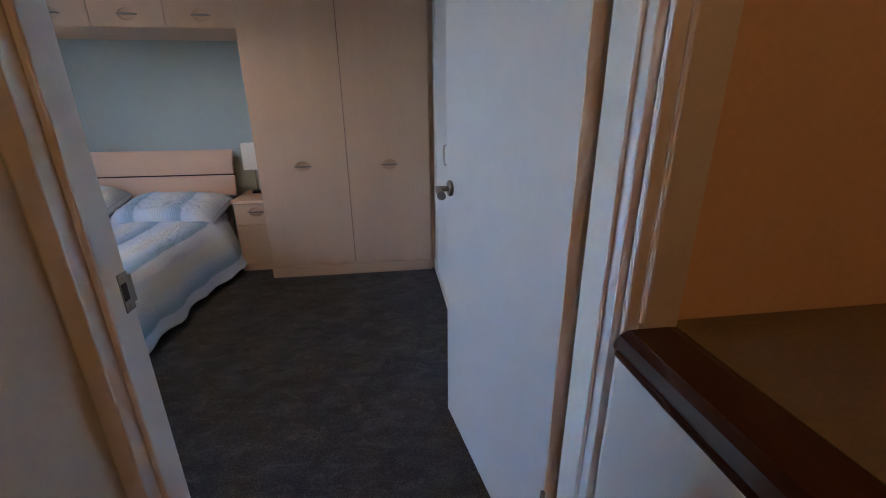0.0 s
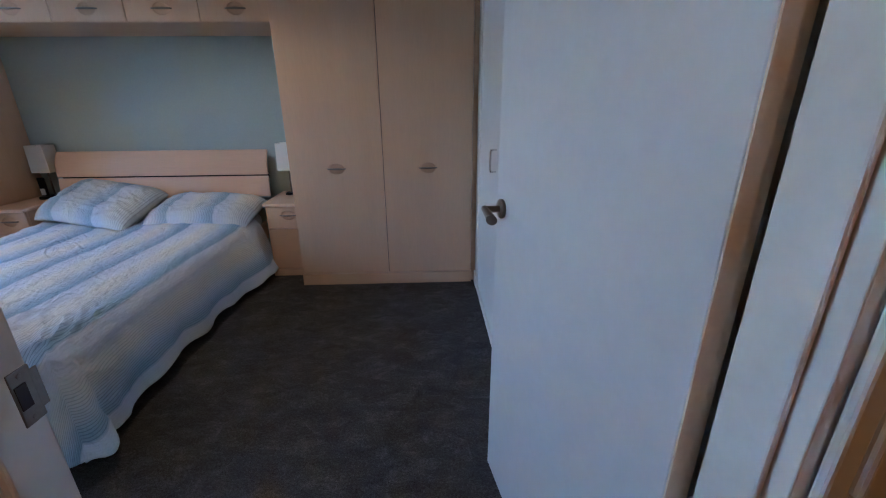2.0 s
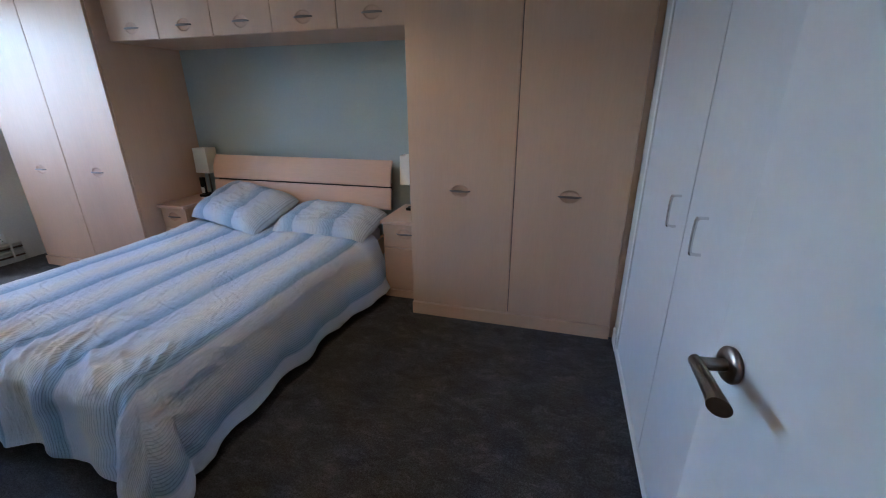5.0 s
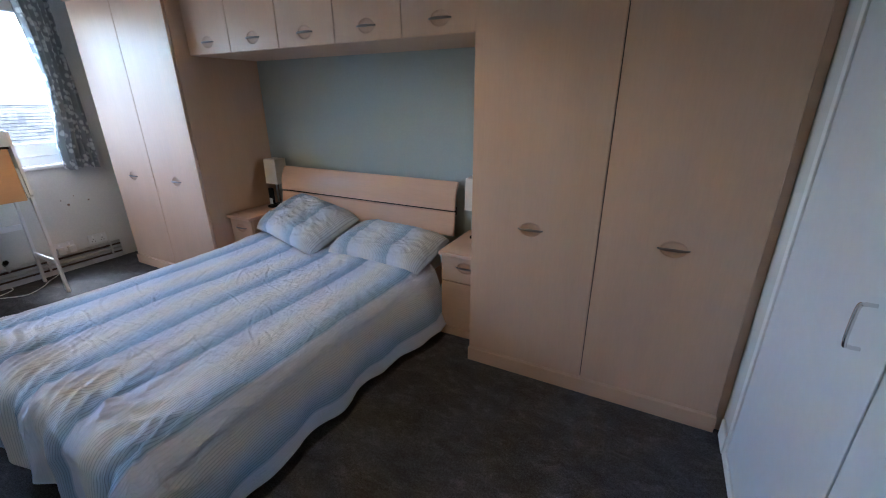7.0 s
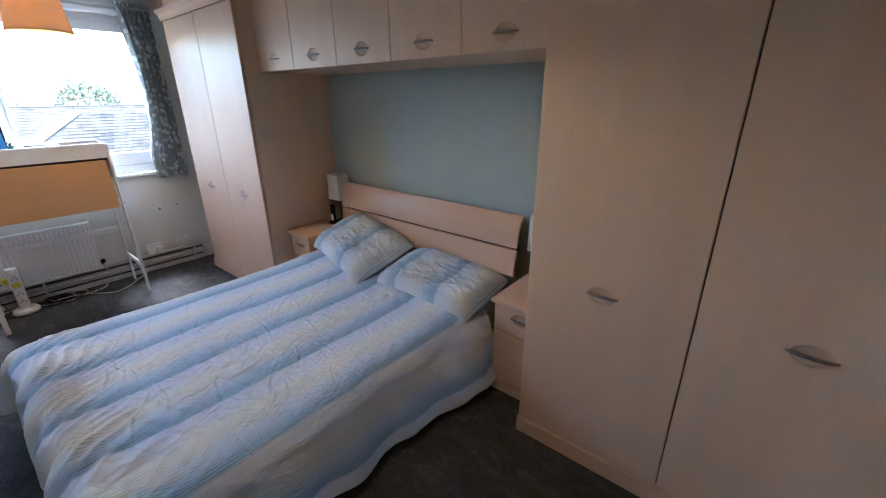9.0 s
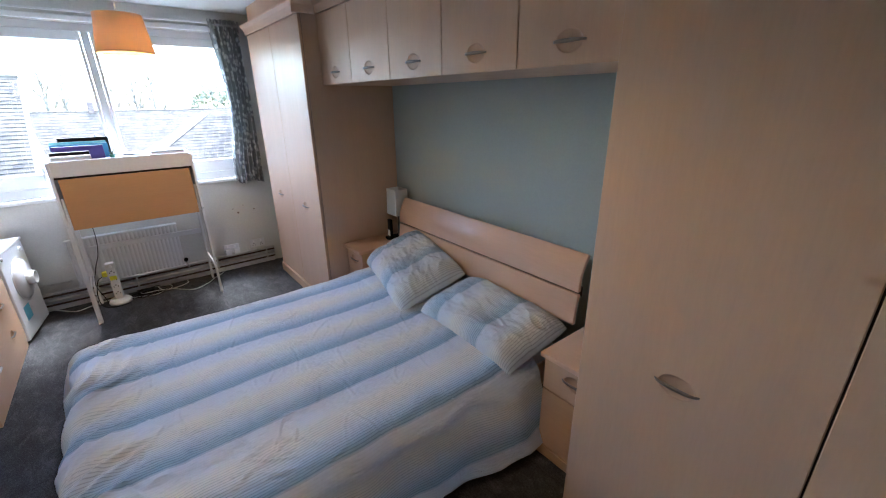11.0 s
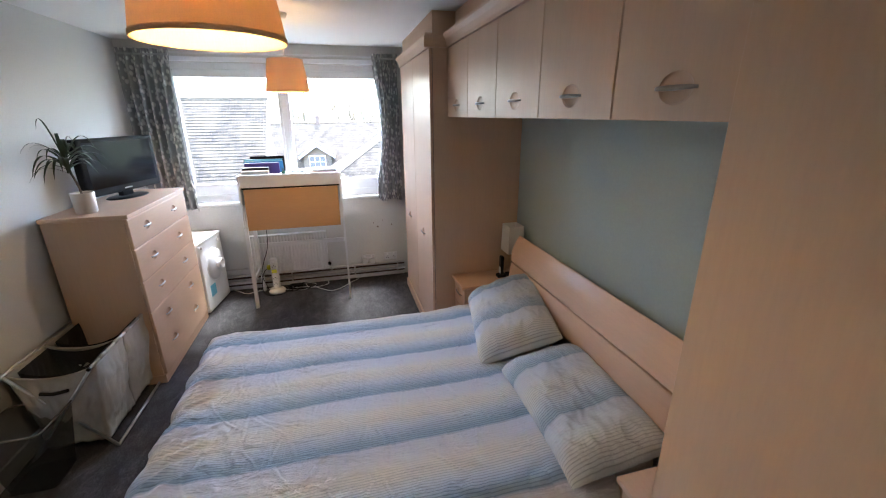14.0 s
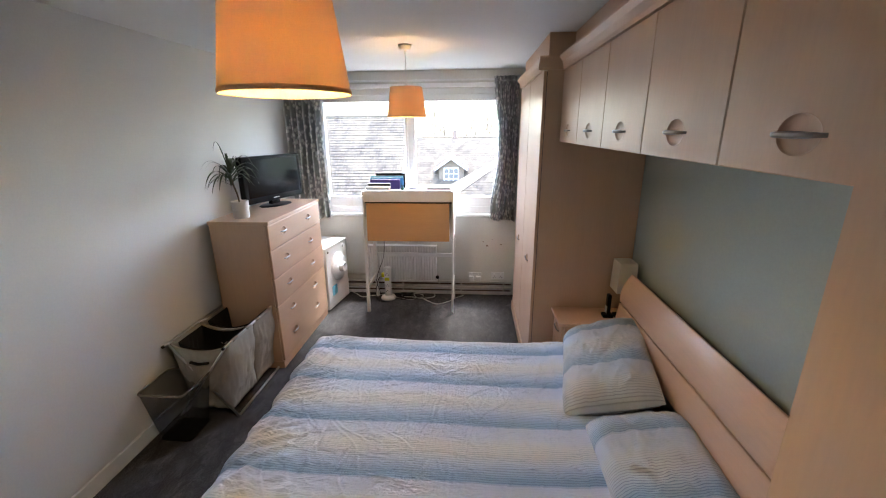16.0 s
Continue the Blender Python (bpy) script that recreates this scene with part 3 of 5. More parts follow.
# ---- built-in cupboard in the east wall ----
cup = thing("cupboard", (X_E, 2.1, 0), "white built-in cupboard with two flush doors", "cupboard")
for y0, y1, hy in ((1.335, 2.106, 1.930), (2.114, 2.825, 2.215)):
    d = part("cupboard_door", box(X_E - 0.006, X_E + 0.03, y0, y1, 0.055, 2.02, 0.002), M_GLOSS, cup)
    zc = 0.998
    pts = [(X_E - 0.005, hy, zc - 0.053), (X_E - 0.026, hy, zc - 0.052), (X_E - 0.034, hy, zc - 0.042), (X_E - 0.034, hy, zc + 0.042), (X_E - 0.026, hy, zc + 0.052), (X_E - 0.005, hy, zc + 0.053)]
    part("door_handle", tube(smooth_path(pts, 6), 0.0046, 10), M_CHROME, d, "chrome D-shaped handle", True)
bm = box(X_E - 0.012, X_E + 0.04, 2.83, 2.868, 0, 2.07, 0.003)
box(X_E - 0.012, X_E + 0.04, 1.29, 1.33, 0, 2.07, 0.003, bm=bm)
box(X_E - 0.012, X_E + 0.04, 1.33, 2.83, 2.025, 2.07, 0.003, bm=bm)
box(X_E - 0.012, X_E + 0.04, 1.33, 2.83, 0.0, 0.05, 0.003, bm=bm)
part("cupboard_frame", bm, M_TRIM, cup)
# Thin dark sheet that paints the shade seen between the cupboard doors.
part("cupboard_inside", box(X_E + 0.036, X_E + 0.044, 1.33, 2.83, 0.05, 2.03), M_GAP_SHADE, cup)

# ---- window ----
y0, y1, z0, z1 = WIN
win = thing("window_1", (X_W - 0.06, (y0 + y1) / 2, z0), "white plastic double window with two panes", "window", kind="structure")
fx0, fx1 = X_W - 0.11, X_W - 0.035
bm = box(fx0, fx1, y0, y0 + 0.055, z0, z1, 0.004)
box(fx0, fx1, y1 - 0.055, y1, z0, z1, 0.004, bm=bm)
box(fx0, fx1, y0 + 0.055, y1 - 0.055, z1 - 0.055, z1, 0.004, bm=bm)
box(fx0, fx1, y0 + 0.055, y1 - 0.055, z0, z0 + 0.07, 0.004, bm=bm)
part("window_frame", bm, M_UPVC, win)
part("mullion", box(fx0, fx1 - 0.004, 1.848, 1.900, z0 + 0.07, z1 - 0.055, 0.004), M_UPVC, win)
for a, b, wa, wb in ((y0 + 0.055, 1.848, 0.045, 0.026), (1.900, y1 - 0.055, 0.026, 0.045)):
    bm = box(fx0 + 0.02, fx1 + 0.012, a + 0.002, a + wa, z0 + 0.072, z1 - 0.057, 0.005)
    box(fx0 + 0.02, fx1 + 0.012, b - wb, b - 0.002, z0 + 0.072, z1 - 0.057, 0.005, bm=bm)
    box(fx0 + 0.02, fx1 + 0.012, a + wa, b - wb, z1 - 0.122, z1 - 0.057, 0.005, bm=bm)
    box(fx0 + 0.02, fx1 + 0.012, a + wa, b - wb, z0 + 0.072, z0 + 0.182, 0.005, bm=bm)
    sash = part("sash", bm, M_UPVC, win)
    g = part("pane", box(fx0 + 0.045, fx0 + 0.051, a + wa - 0.002, b - wb + 0.002, z0 + 0.18, z1 - 0.12), M_GLASS, sash)
    g.visible_shadow = False
    yc = (a + b) / 2
    bm = box(fx1 + 0.012, fx1 + 0.026, yc - 0.012, yc + 0.012, z0 + 0.13, z0 + 0.175, 0.003)
    box(fx1 + 0.022, fx1 + 0.036, yc - 0.009, yc + 0.009, z0 + 0.15, z0 + 0.225, 0.003, bm=bm)
    part("window_handle", bm, M_UPVC, sash, "white lever catch")
setting("window_sill", box(X_W - 0.035, X_W + 0.05, 0.80, 2.965, z0 - 0.03, z0 - 0.001, 0.006), M_UPVC, "white window sill board", "window sill")
setting("window_head_trim", box(X_W + 0.001, X_W + 0.022, 0.80, 2.975, z1 + 0.004, z1 + 0.045, 0.006), M_UPVC, "white curtain batten over the window", "trim")

# ---- wardrobes ----
def tall_wardrobe(name, xs, y, z_top, label):
    w = thing(name, (xs[1], y + 0.3, 0), label, "wardrobe", "fitted wardrobes")
    a, b = xs[0], xs[-1]
    body = box(a + 0.002, b - 0.002, y + 0.024, Y_N - 0.004, 0.085, z_top)
    part("carcass", body, M_MAPLE, w)
    part("plinth", box(a - 0.002, b + 0.002, y - 0.012, Y_N - 0.01, 0, 0.083, 0.003), M_MAPLE_H, w)
    for l, r in zip(xs, xs[1:]):
        d = part("wardrobe_door", cup_front(l + 0.0025, r - 0.0025, 0.088, z_top - 0.004, y, -1, [((l + r) / 2, 0.853)], CUP_R), M_MAPLE, w)
        grip(d, (l + r) / 2, y, 0.853)
    # Dark sheet behind the doors: painted shade for the gaps between them.
    part("door_gap", box(a + 0.01, b - 0.01, y + 0.0195, y + 0.0235, 0.088, z_top - 0.006), M_GAP_SHADE, w)
    return w


ZT = 2.185
tall_wardrobe("wardrobe", (-0.955, -0.322, 0.286), 3.008, ZT, "tall maple-effect fitted wardrobe beside the cupboard")
part("filler_strip", box(0.2885, 0.3195, 3.03, 3.05, 0.0, 2.395), M_MAPLE, bpy.data.objects["wardrobe"], "narrow maple filler strip")
tall_wardrobe("wardrobe", (-4.41, -3.795, -3.18), 2.972, ZT, "tall maple-effect fitted wardrobe beside the window")

# over-bed cupboards, one unit a door
OX0, OX1, OY, OZ = -3.178, -0.957, 3.095, 1.752
n = 5
step = (OX1 - OX0) / n
for k in range(n):
    l, r = OX0 + k * step, OX0 + (k + 1) * step
    u = thing("wall_cupboard", ((l + r) / 2, 3.4, OZ), "maple-effect wall cupboard in a row over the bed", "cupboard", "cupboards over the bed")
    part("carcass", box(l + 0.001, r - 0.001, OY + 0.023, Y_N - 0.004, OZ + 0.012, ZT), M_MAPLE, u)
    d = part("cupboard_door", cup_front(l + 0.002, r - 0.002, OZ, ZT - 0.004, OY, -1, [((l + r) / 2, OZ + 0.072)], CUP_R), M_MAPLE, u)
    # Shade of the gaps round the door, painted as a dark sheet.
    part("door_gap", box(l + 0.004, r - 0.004, OY + 0.0193, OY + 0.0228, OZ + 0.006, ZT - 0.006), M_GAP_SHADE, u)
    grip(d, (l + r) / 2, OY, OZ + 0.072, deep=0.5)
setting("pelmet_board", box(OX0, OX1, OY + 0.030, Y_N - 0.004, OZ + 0.0005, OZ + 0.0105), M_MAPLE_H, "maple-effect board under the over-bed cupboards", "board")

# cornice along the tops
def cornice(name, x_a, x_b, y):
    prof = [(y + 0.02, ZT + 0.001), (y - 0.006, ZT + 0.001), (y - 0.008, ZT + 0.018), (y - 0.018, ZT + 0.045), (y - 0.036, ZT + 0.066), (y - 0.038, ZT + 0.078), (y + 0.02, ZT + 0.078)]
    return setting(name, prism(prof, "x", x_a, x_b), M_MAPLE_H, "maple-effect cornice moulding along the wardrobe tops", "cornice")


cornice("cornice_over_bed", -3.178, -0.990, OY)
cornice("cornice_wardrobe_west", -4.445, -3.202, 2.972)
cornice("cornice_wardrobe_east", -0.988, 0.318, 3.008)
ret = [(-3.181 + a, ZT + b) for a, b in ((-0.02, 0.001), (0.006, 0.001), (0.008, 0.018), (0.018, 0.045), (0.036, 0.066), (0.038, 0.078), (-0.02, 0.078))]
setting("cornice_return", prism(ret, "y", 2.937, OY + 0.018), M_MAPLE_H, "maple-effect cornice return at the wardrobe's end", "cornice")
setting("top_filler_west", box(-4.41, -3.205, 3.0, Y_N - 0.004, ZT + 0.08, Z_C - 0.002), M_MAPLE, "maple-effect panel closing the gap to the ceiling", "panel")
setting("top_filler_bed", box(-3.20, -0.965, OY + 0.06, Y_N - 0.004, ZT + 0.08, Z_C - 0.002), M_MAPLE, "maple-effect panel closing the gap to the ceiling", "panel")
setting("top_filler_east", box(-0.955, 0.31, 3.04, Y_N - 0.004, ZT + 0.08, Z_C - 0.002), M_MAPLE, "maple-effect panel closing the gap to the ceiling", "panel")


# ---- bedside cabinets ----
def bedside(x0, x1, y, label):
    t = thing("bedside_cabinet", ((x0 + x1) / 2, 3.45, 0), label, "bedside cabinet", "bedside cabinets")
    part("body", box(x0 + 0.012, x1 - 0.012, y + 0.022, Y_N - 0.01, 0.05, 0.556), M_MAPLE, t)
    part("plinth", box(x0 + 0.006, x1 - 0.006, y - 0.006, Y_N - 0.012, 0, 0.055, 0.002), M_MAPLE_H, t)
    part("top", box(x0, x1, y - 0.022, Y_N - 0.006, 0.558, 0.582, 0.004), M_BEECH, t)
    for z0, z1 in ((0.385, 0.552), (0.06, 0.380)):
        if z1 > 0.5:
            gx = (x0 + x1) / 2 + 0.03 if x0 > -2 else (x0 + x1) / 2
            d = part("drawer_front", cup_front(x0 + 0.012, x1 - 0.012, z0, z1, y, -1, [(gx, 0.487)], CUP_R), M_MAPLE_H, t)
            grip(d, gx, y, 0.487)
        else:
            part("door_front", box(x0 + 0.012, x1 - 0.012, y, y + 0.019, z0, z1, 0.002), M_MAPLE_H, t)


bedside(-1.245, -0.960, 3.195, "maple-effect bedside cabinet beside the tall wardrobe")
bedside(-3.176, -2.905, 3.145, "maple-effect bedside cabinet on the window side of the bed")


# ---- table lamps ----
def table_lamp(x, y):
    t = thing("table_lamp", (x, y, 0.582), "small table lamp with cream square shade and dark base", "lamp", "bedside lamps")
    part("base", box(x - 0.042, x + 0.042, y - 0.035, y + 0.035, 0.5825, 0.602, 0.004), M_BLACK, t)
    part("stem", lathe([(0.0, 0.60), (0.008, 0.60), (0.006, 0.72), (0.006, 0.82), (0.0, 0.82)], 12, at=(x, y, 0)), M_STEEL, t, smooth=True)
    bm = bmesh.new()
    lo = [bm.verts.new((x + a * 0.070, y + b * 0.060, 0.782)) for a, b in ((-1, -1), (1, -1), (1, 1), (-1, 1))]
    hi = [bm.verts.new((x + a * 0.066, y + b * 0.056, 0.988)) for a, b in ((-1, -1), (1, -1), (1, 1), (-1, 1))]
    for i in range(4):
        bm.faces.new((lo[i], lo[(i + 1) % 4], hi[(i + 1) % 4], hi[i]))
    s = part("shade", bm, M_LAMPSHADE, t)
    so = s.modifiers.new("thickness", "SOLIDIFY")
    so.thickness = 0.003


table_lamp(-3.03, 3.555)
table_lamp(-1.122, 3.50)
ph = thing("cordless_phone", (-3.030, 3.475, 0.582), "black and silver cordless phone standing in its cradle", "phone")
part("cradle", box(-3.060, -3.000, 3.440, 3.510, 0.5825, 0.606, 0.006), M_BLACK, ph)
hs = part("handset", box(-3.053, -3.007, 3.462, 3.488, 0.600, 0.750, 0.008), M_BLACK, ph)
part("keypad", box(-3.047, -3.013, 3.4605, 3.463, 0.615, 0.665, 0.002), M_PLASTIC, hs)

# ---- bed ----
BX0, BX1, BY0 = -2.875, -1.375, 1.46
bed = thing("bed", ((BX0 + BX1) / 2, 2.5, 0), "beech double bed with a curved two-plank headboard", "bed")


def plank(z0, z1, y_lo, y_hi, bow, name):
    def place(u, v):
        z = z0 + (z1 - z0) * v
        y = y_lo + (y_hi - y_lo) * v - bow * math.sin(math.pi * v)
        return Vector((-2.925 + 1.628 * u, y, z))
    bm = sheet(2, 12, place)
    ob = part(name, bm, M_BEECH, bed, smooth=True)
    so = ob.modifiers.new("thickness", "SOLIDIFY")
    so.thickness, so.offset = 0.024, -1
    bv = ob.modifiers.new("edge", "BEVEL")
    bv.width, bv.segments, bv.limit_method = 0.004, 2, "ANGLE"


plank(0.746, 0.924, 3.530, 3.582, 0.020, "headboard_plank")
plank(0.570, 0.731, 3.512, 3.530, 0.004, "headboard_plank")
# Black strip added to paint the shade in the joint between planks.
part("joint_batten", box(-2.92, -1.302, 3.545, 3.552, 0.712, 0.764), M_GAP_SHADE, bed, "dark strip painting the shade in the plank joint")
for x in (-2.55, -2.1, -1.66):
    part("headboard_bracket", box(x - 0.02, x + 0.02, 3.584, 3.60, 0.30, 0.80, 0.003), M_STEEL, bed)
part("headboard_post", box(-2.60, -2.50, 3.60, 3.65, 0.0, 0.85, 0.003), M_BEECH, bed)
part("headboard_post", box(-1.72, -1.62, 3.60, 3.65, 0.0, 0.85, 0.003), M_BEECH, bed)
for x in (BX0 + 0.005, BX1 - 0.03):
    part("side_rail", box(x, x + 0.025, 1.52, 3.55, 0.20, 0.35, 0.004), M_BEECH, bed)
part("foot_rail", box(BX0 + 0.03, BX1 - 0.03, 1.50, 1.525, 0.20, 0.35, 0.004), M_BEECH, bed)
for x in (BX0 + 0.10, BX1 - 0.10):
    for y in (1.62, 3.42):
        part("leg", box(x - 0.03, x + 0.03, y - 0.03, y + 0.03, 0, 0.20, 0.004), M_BEECH, bed)
part("slat_base", box(BX0 + 0.031, BX1 - 0.031, 1.53, 3.50, 0.26, 0.285), M_BEECH, bed)
mt = thing("mattress", ((BX0 + BX1) / 2, 2.5, 0.29), "white sheeted mattress under the duvet", "mattress")
part("mattress_body", box(BX0 + 0.02, BX1 - 0.015, 1.49, 3.50, 0.29, 0.432, 0.035, segs=4), M_SHEET, mt, smooth=True)

# duvet: a flat top that falls over three edges
DU0, DU1, DV0, DV1 = -3.16, -0.985, 1.13, 3.27   # cloth laid flat
TX0, TX1, TY0 = -2.845, -1.435, 1.545            # edges of the flat top
TOPZ = 0.452


def fall(s, r=0.095, lean=0.13):
    """Out and down for a length s of cloth past an edge."""
    q = r * math.pi / 2 * 0.8
    if s <= 0:
        return 0.0, 0.0
    if s < q:
        a = s / r
        return r * math.sin(a), r * (1 - math.cos(a))
    a = q / r
    o, d = r * math.sin(a), r * (1 - math.cos(a))
    return o + (s - q) * lean, d + (s - q) * math.sqrt(1 - lean * lean)


crs = random.Random(31)
CREASES = {}    # pressed creases, kept by tenths of a metre
for _ in range(250):
    c = (crs.uniform(-2.95, -1.2), crs.uniform(1.35, 3.1), crs.gauss(-0.35, 0.55) if crs.random() < 0.7 else crs.gauss(1.2, 0.3), crs.uniform(0.04, 0.17), crs.uniform(0.5, 1.5))
    reach = c[3] + 0.05
    for gx in range(math.floor((c[0] - reach) * 10), math.floor((c[0] + reach) * 10) + 1):
        for gy in range(math.floor((c[1] - reach) * 10), math.floor((c[1] + reach) * 10) + 1):
            CREASES.setdefault((gx, gy), []).append(c)


def duvet_place(u, v):
    cx, cy = DU0 + (DU1 - DU0) * u, DV0 + (DV1 - DV0) * v
    # scalloped, uneven hem
    ox = max(0.0, cx - TX1) if cx > TX1 else min(0.0, cx - TX0)
    oy = min(0.0, cy - TY0)
    # cloth with well rounded corners
    A, B = abs(ox) / (DU1 - TX1), abs(oy) / (TY0 - DV0)
    if A > 0 and B > 0:
        k = max(A, B) / (A ** 3.2 + B ** 3.2) ** (1 / 3.2)
        ox, oy = ox * k, oy * k
    s = math.hypot(ox, oy)
    px, py = min(max(cx, TX0), TX1), max(cy, TY0)
    hang = 1.0 + 0.10 * noise.noise(Vector((cx * 2.2, cy * 2.2, 3.1))) + 0.055 * noise.noise(Vector((cx * 6.5, cy * 6.5, 9.4)))
    corner = abs(ox * oy) * 2 / (s * s) if s > 0 else 0.0
    out, down = fall(s * hang * (1.0 if ox >= 0 else 0.9) * (1 - 0.08 * corner), lean=0.13 + 0.30 * corner)
    if ox > 0:
        out += 0.24 * s * max(0.0, min(1.0, (cy - 2.65) / 0.45))
    z = TOPZ - down
    x, y = px, py
    if s > 0:
        dx, dy = ox / s, oy / s
        fold = min(1.0, s / 0.16)
        side = abs(dx) > abs(dy)
        along = cy if side else cx
        ripple = (0.008 if side else 0.012) * fold * math.sin(along * (17 if side else 27) + 2.5 * noise.noise(Vector((along * 3, 0, 0))))
        ripple += 0.018 * fold * noise.noise(Vector((along * 6, s * 4, 1)))
        out += ripple * (1.0 - 0.5 * corner) + 0.05 * corner * fold
        out += 0.006 * corner * fold * math.sin(math.atan2(dy, dx) * 10)
        x += dx * out
        y += dy * out
    flat = max(0.0, 1 - s / 0.1)
    puff = 0.012 * noise.noise(Vector((cx * 2.0, cy * 2.0, 0.3)))
    crease = 0.004 * noise.noise(Vector((cx * 16, cy * 5, 1.7))) + 0.0025 * noise.noise(Vector((cx * 34, cy * 12, 4.0)))
    # sharp pressed creases across the stripes, and gathers near the foot, the side and the pillows
    rid = 0.0
    for q, (fx, fy, ph, hgt) in enumerate(((9.0, 5.0, 7.7, 0.004), (6.0, -7.5, 3.3, 0.004), (14.0, 9.0, 5.1, 0.0035))):
        nv = abs(noise.noise(Vector((cx * fx * 0.8 + cy * fy * 0.5, cy * fx * 0.45 - cx * fy * 0.7, ph))))
        mask = max(0.0, noise.noise(Vector((cx * 2.3, cy * 2.3, 11.0 + q))) + 0.15)
        rid += hgt * max(0.0, 1 - 12 * nv) * mask
    for lx, ly, la, ll, strong in CREASES.get((math.floor(cx * 10), math.floor(cy * 10)), ()):
        ax, ay = cx - lx, cy - ly
        t1 = ax * math.cos(la) + ay * math.sin(la)
        t2 = -ax * math.sin(la) + ay * math.cos(la) + 0.007 * math.sin(t1 * 25 + lx * 40)
        if abs(t1) < ll and abs(t2) < 0.03:
            rid += 0.0032 * strong * (1 - (t1 / ll) ** 2) * (math.exp(-(t2 / 0.0048) ** 2) - 0.6 * math.exp(-((t2 - 0.010) / 0.006) ** 2))
    w1 = noise.noise(Vector((cx * 3, cy * 2, 21.0)))
    gather_foot = max(0.0, 1 - abs(cy - TY0 - 0.06) / 0.34)
    gather_head = max(0.0, (cy - 2.80) / 0.40)
    gather_side = max(0.0, 1 - abs(cx - TX1 + 0.01) / 0.10) * max(0.0, min(1.0, (cy - 2.1) / 0.6))
    tri_f = 1 - abs(2 * ((cx * 16 + 1.1 * (cy - TY0) * 9 + w1 * 2.6) % 1.0) - 1)
    gat = 0.024 * gather_foot ** 1.3 * tri_f ** 1.6 * max(0.0, 0.45 + noise.noise(Vector((cx * 4, cy * 3, 2.0))))
    gat += 0.016 * gather_head ** 1.5 * (1 - abs(2 * ((cx * 9 + cy * 6 + w1) % 1.0) - 1)) * max(0.0, 0.35 + noise.noise(Vector((cx * 3, 1.0, 5.0))))
    gat += 0.009 * gather_side * (1 - abs(2 * ((cy * 11 + cx * 12 + w1 * 2.8) % 1.0) - 1)) ** 1.5 * max(0.0, 0.3 + 1.4 * noise.noise(Vector((cx * 5, cy * 6, 33.0))))
    # long soft folds that swing round the foot and its corners
    foot = max(0.0, 1 - abs(cy - TY0 + 0.05) / 0.42)
    bend = cx * 5.2 + 2.6 * (cy - TY0) + 1.6 * (cy - TY0) ** 2 + 0.5 * w1
    sw = abs(2 * (bend % 1.0) - 1)
    bend2 = cx * 13 - 6.5 * (cy - TY0) + 1.4 * w1
    sw2 = abs(2 * (bend2 % 1.0) - 1)
    swing = foot ** 1.2 * (0.018 * (1 - sw) ** 1.5 * max(0.0, 0.5 + noise.noise(Vector((cx * 3, cy * 2, 8.0)))) + 0.012 * (1 - sw2) ** 2 * max(0.0, 0.3 + noise.noise(Vector((cx * 5, cy * 4, 18.0)))))
    near = math.exp(-((cx + 1.45) / 0.50) ** 2 - ((cy - 1.50) / 0.45) ** 2)
    fan = abs(2 * (((cx - 0.9 * cy) * 6.5 + 1.3 * w1 + 0.8 * noise.noise(Vector((cx * 5, cy * 5, 40.0)))) % 1.0) - 1)
    swing += 0.011 * near * (1 - fan) ** 1.4
    wave = (gat + swing) * (1 - 0.5 * corner)
    if s > 0:
        roll = (0.25 * gat + swing) * (1 - 0.5 * corner)
        x += dx * roll * (1 - flat)
        y += dy * roll * (1 - flat)
    z += puff + (crease + rid) * (0.4 + 0.6 * flat) + wave * flat
    z = max(z, 0.012 + 0.01 * u)
    return Vector((x, y, z))


duvet = thing("duvet", ((BX0 + BX1) / 2, 2.3, 0.44), "rumpled blue and white striped duvet spread over the bed", "duvet")
bm = sheet(400, 380, duvet_place, lambda u, v: (DU0 + (DU1 - DU0) * u + 2.39 + 3.3, DV0 + (DV1 - DV0) * v))
dv = part("cover", bm, M_DUVET, duvet, smooth=True)
so = dv.modifiers.new("thickness", "SOLIDIFY")
so.thickness, so.offset = 0.012, -1
# turned hem along the open end, under the pillows
HEM0 = 3.02


def hem_place(u, v):
    f = (HEM0 - DV0 + (DV1 - HEM0) * v) / (DV1 - DV0)
    p = duvet_place(0.03 + 0.94 * u, f)
    return p + Vector((0, 0, 0.003 + 0.006 * math.sin(math.pi * min(1.0, v * 6 + 0.04) * 0.5)))


bm = sheet(160, 16, hem_place, lambda u, v: (DU0 + (DU1 - DU0) * (0.03 + 0.94 * u) + 2.39 + 3.3, HEM0 + (DV1 - HEM0) * v))
hem = part("hem_band", bm, M_DUVET, duvet, "turned hem band at the open end", smooth=True)


def pillow(name, m, w, d, hgt, label, seed):
    t = thing(name, m.translation, label, "pillow", "pillows on the bed")

    def place_side(sign):
        def place(u, v):
            a, b = 2 * u - 1, 2 * v - 1
            edge = max(0.0, (1 - abs(a) ** 4.0)) ** 0.40 * max(0.0, (1 - abs(b) ** 3.2)) ** 0.40
            pin = 1 - 0.05 * (1 - a * a) * b * b
            sx, sy = a * w / 2 * math.sqrt(1 - 0.05 * b ** 4), b * d / 2 * pin * math.sqrt(1 - 0.06 * a ** 4)
            wr = 0.008 * noise.noise(Vector((a * 3 + seed, b * 3, sign))) + 0.002 * noise.noise(Vector((a * 13 + seed, b * 9, sign * 2)))
            # soft creases drawn in from the corners, gathers along the front seam
            fold = 0.0
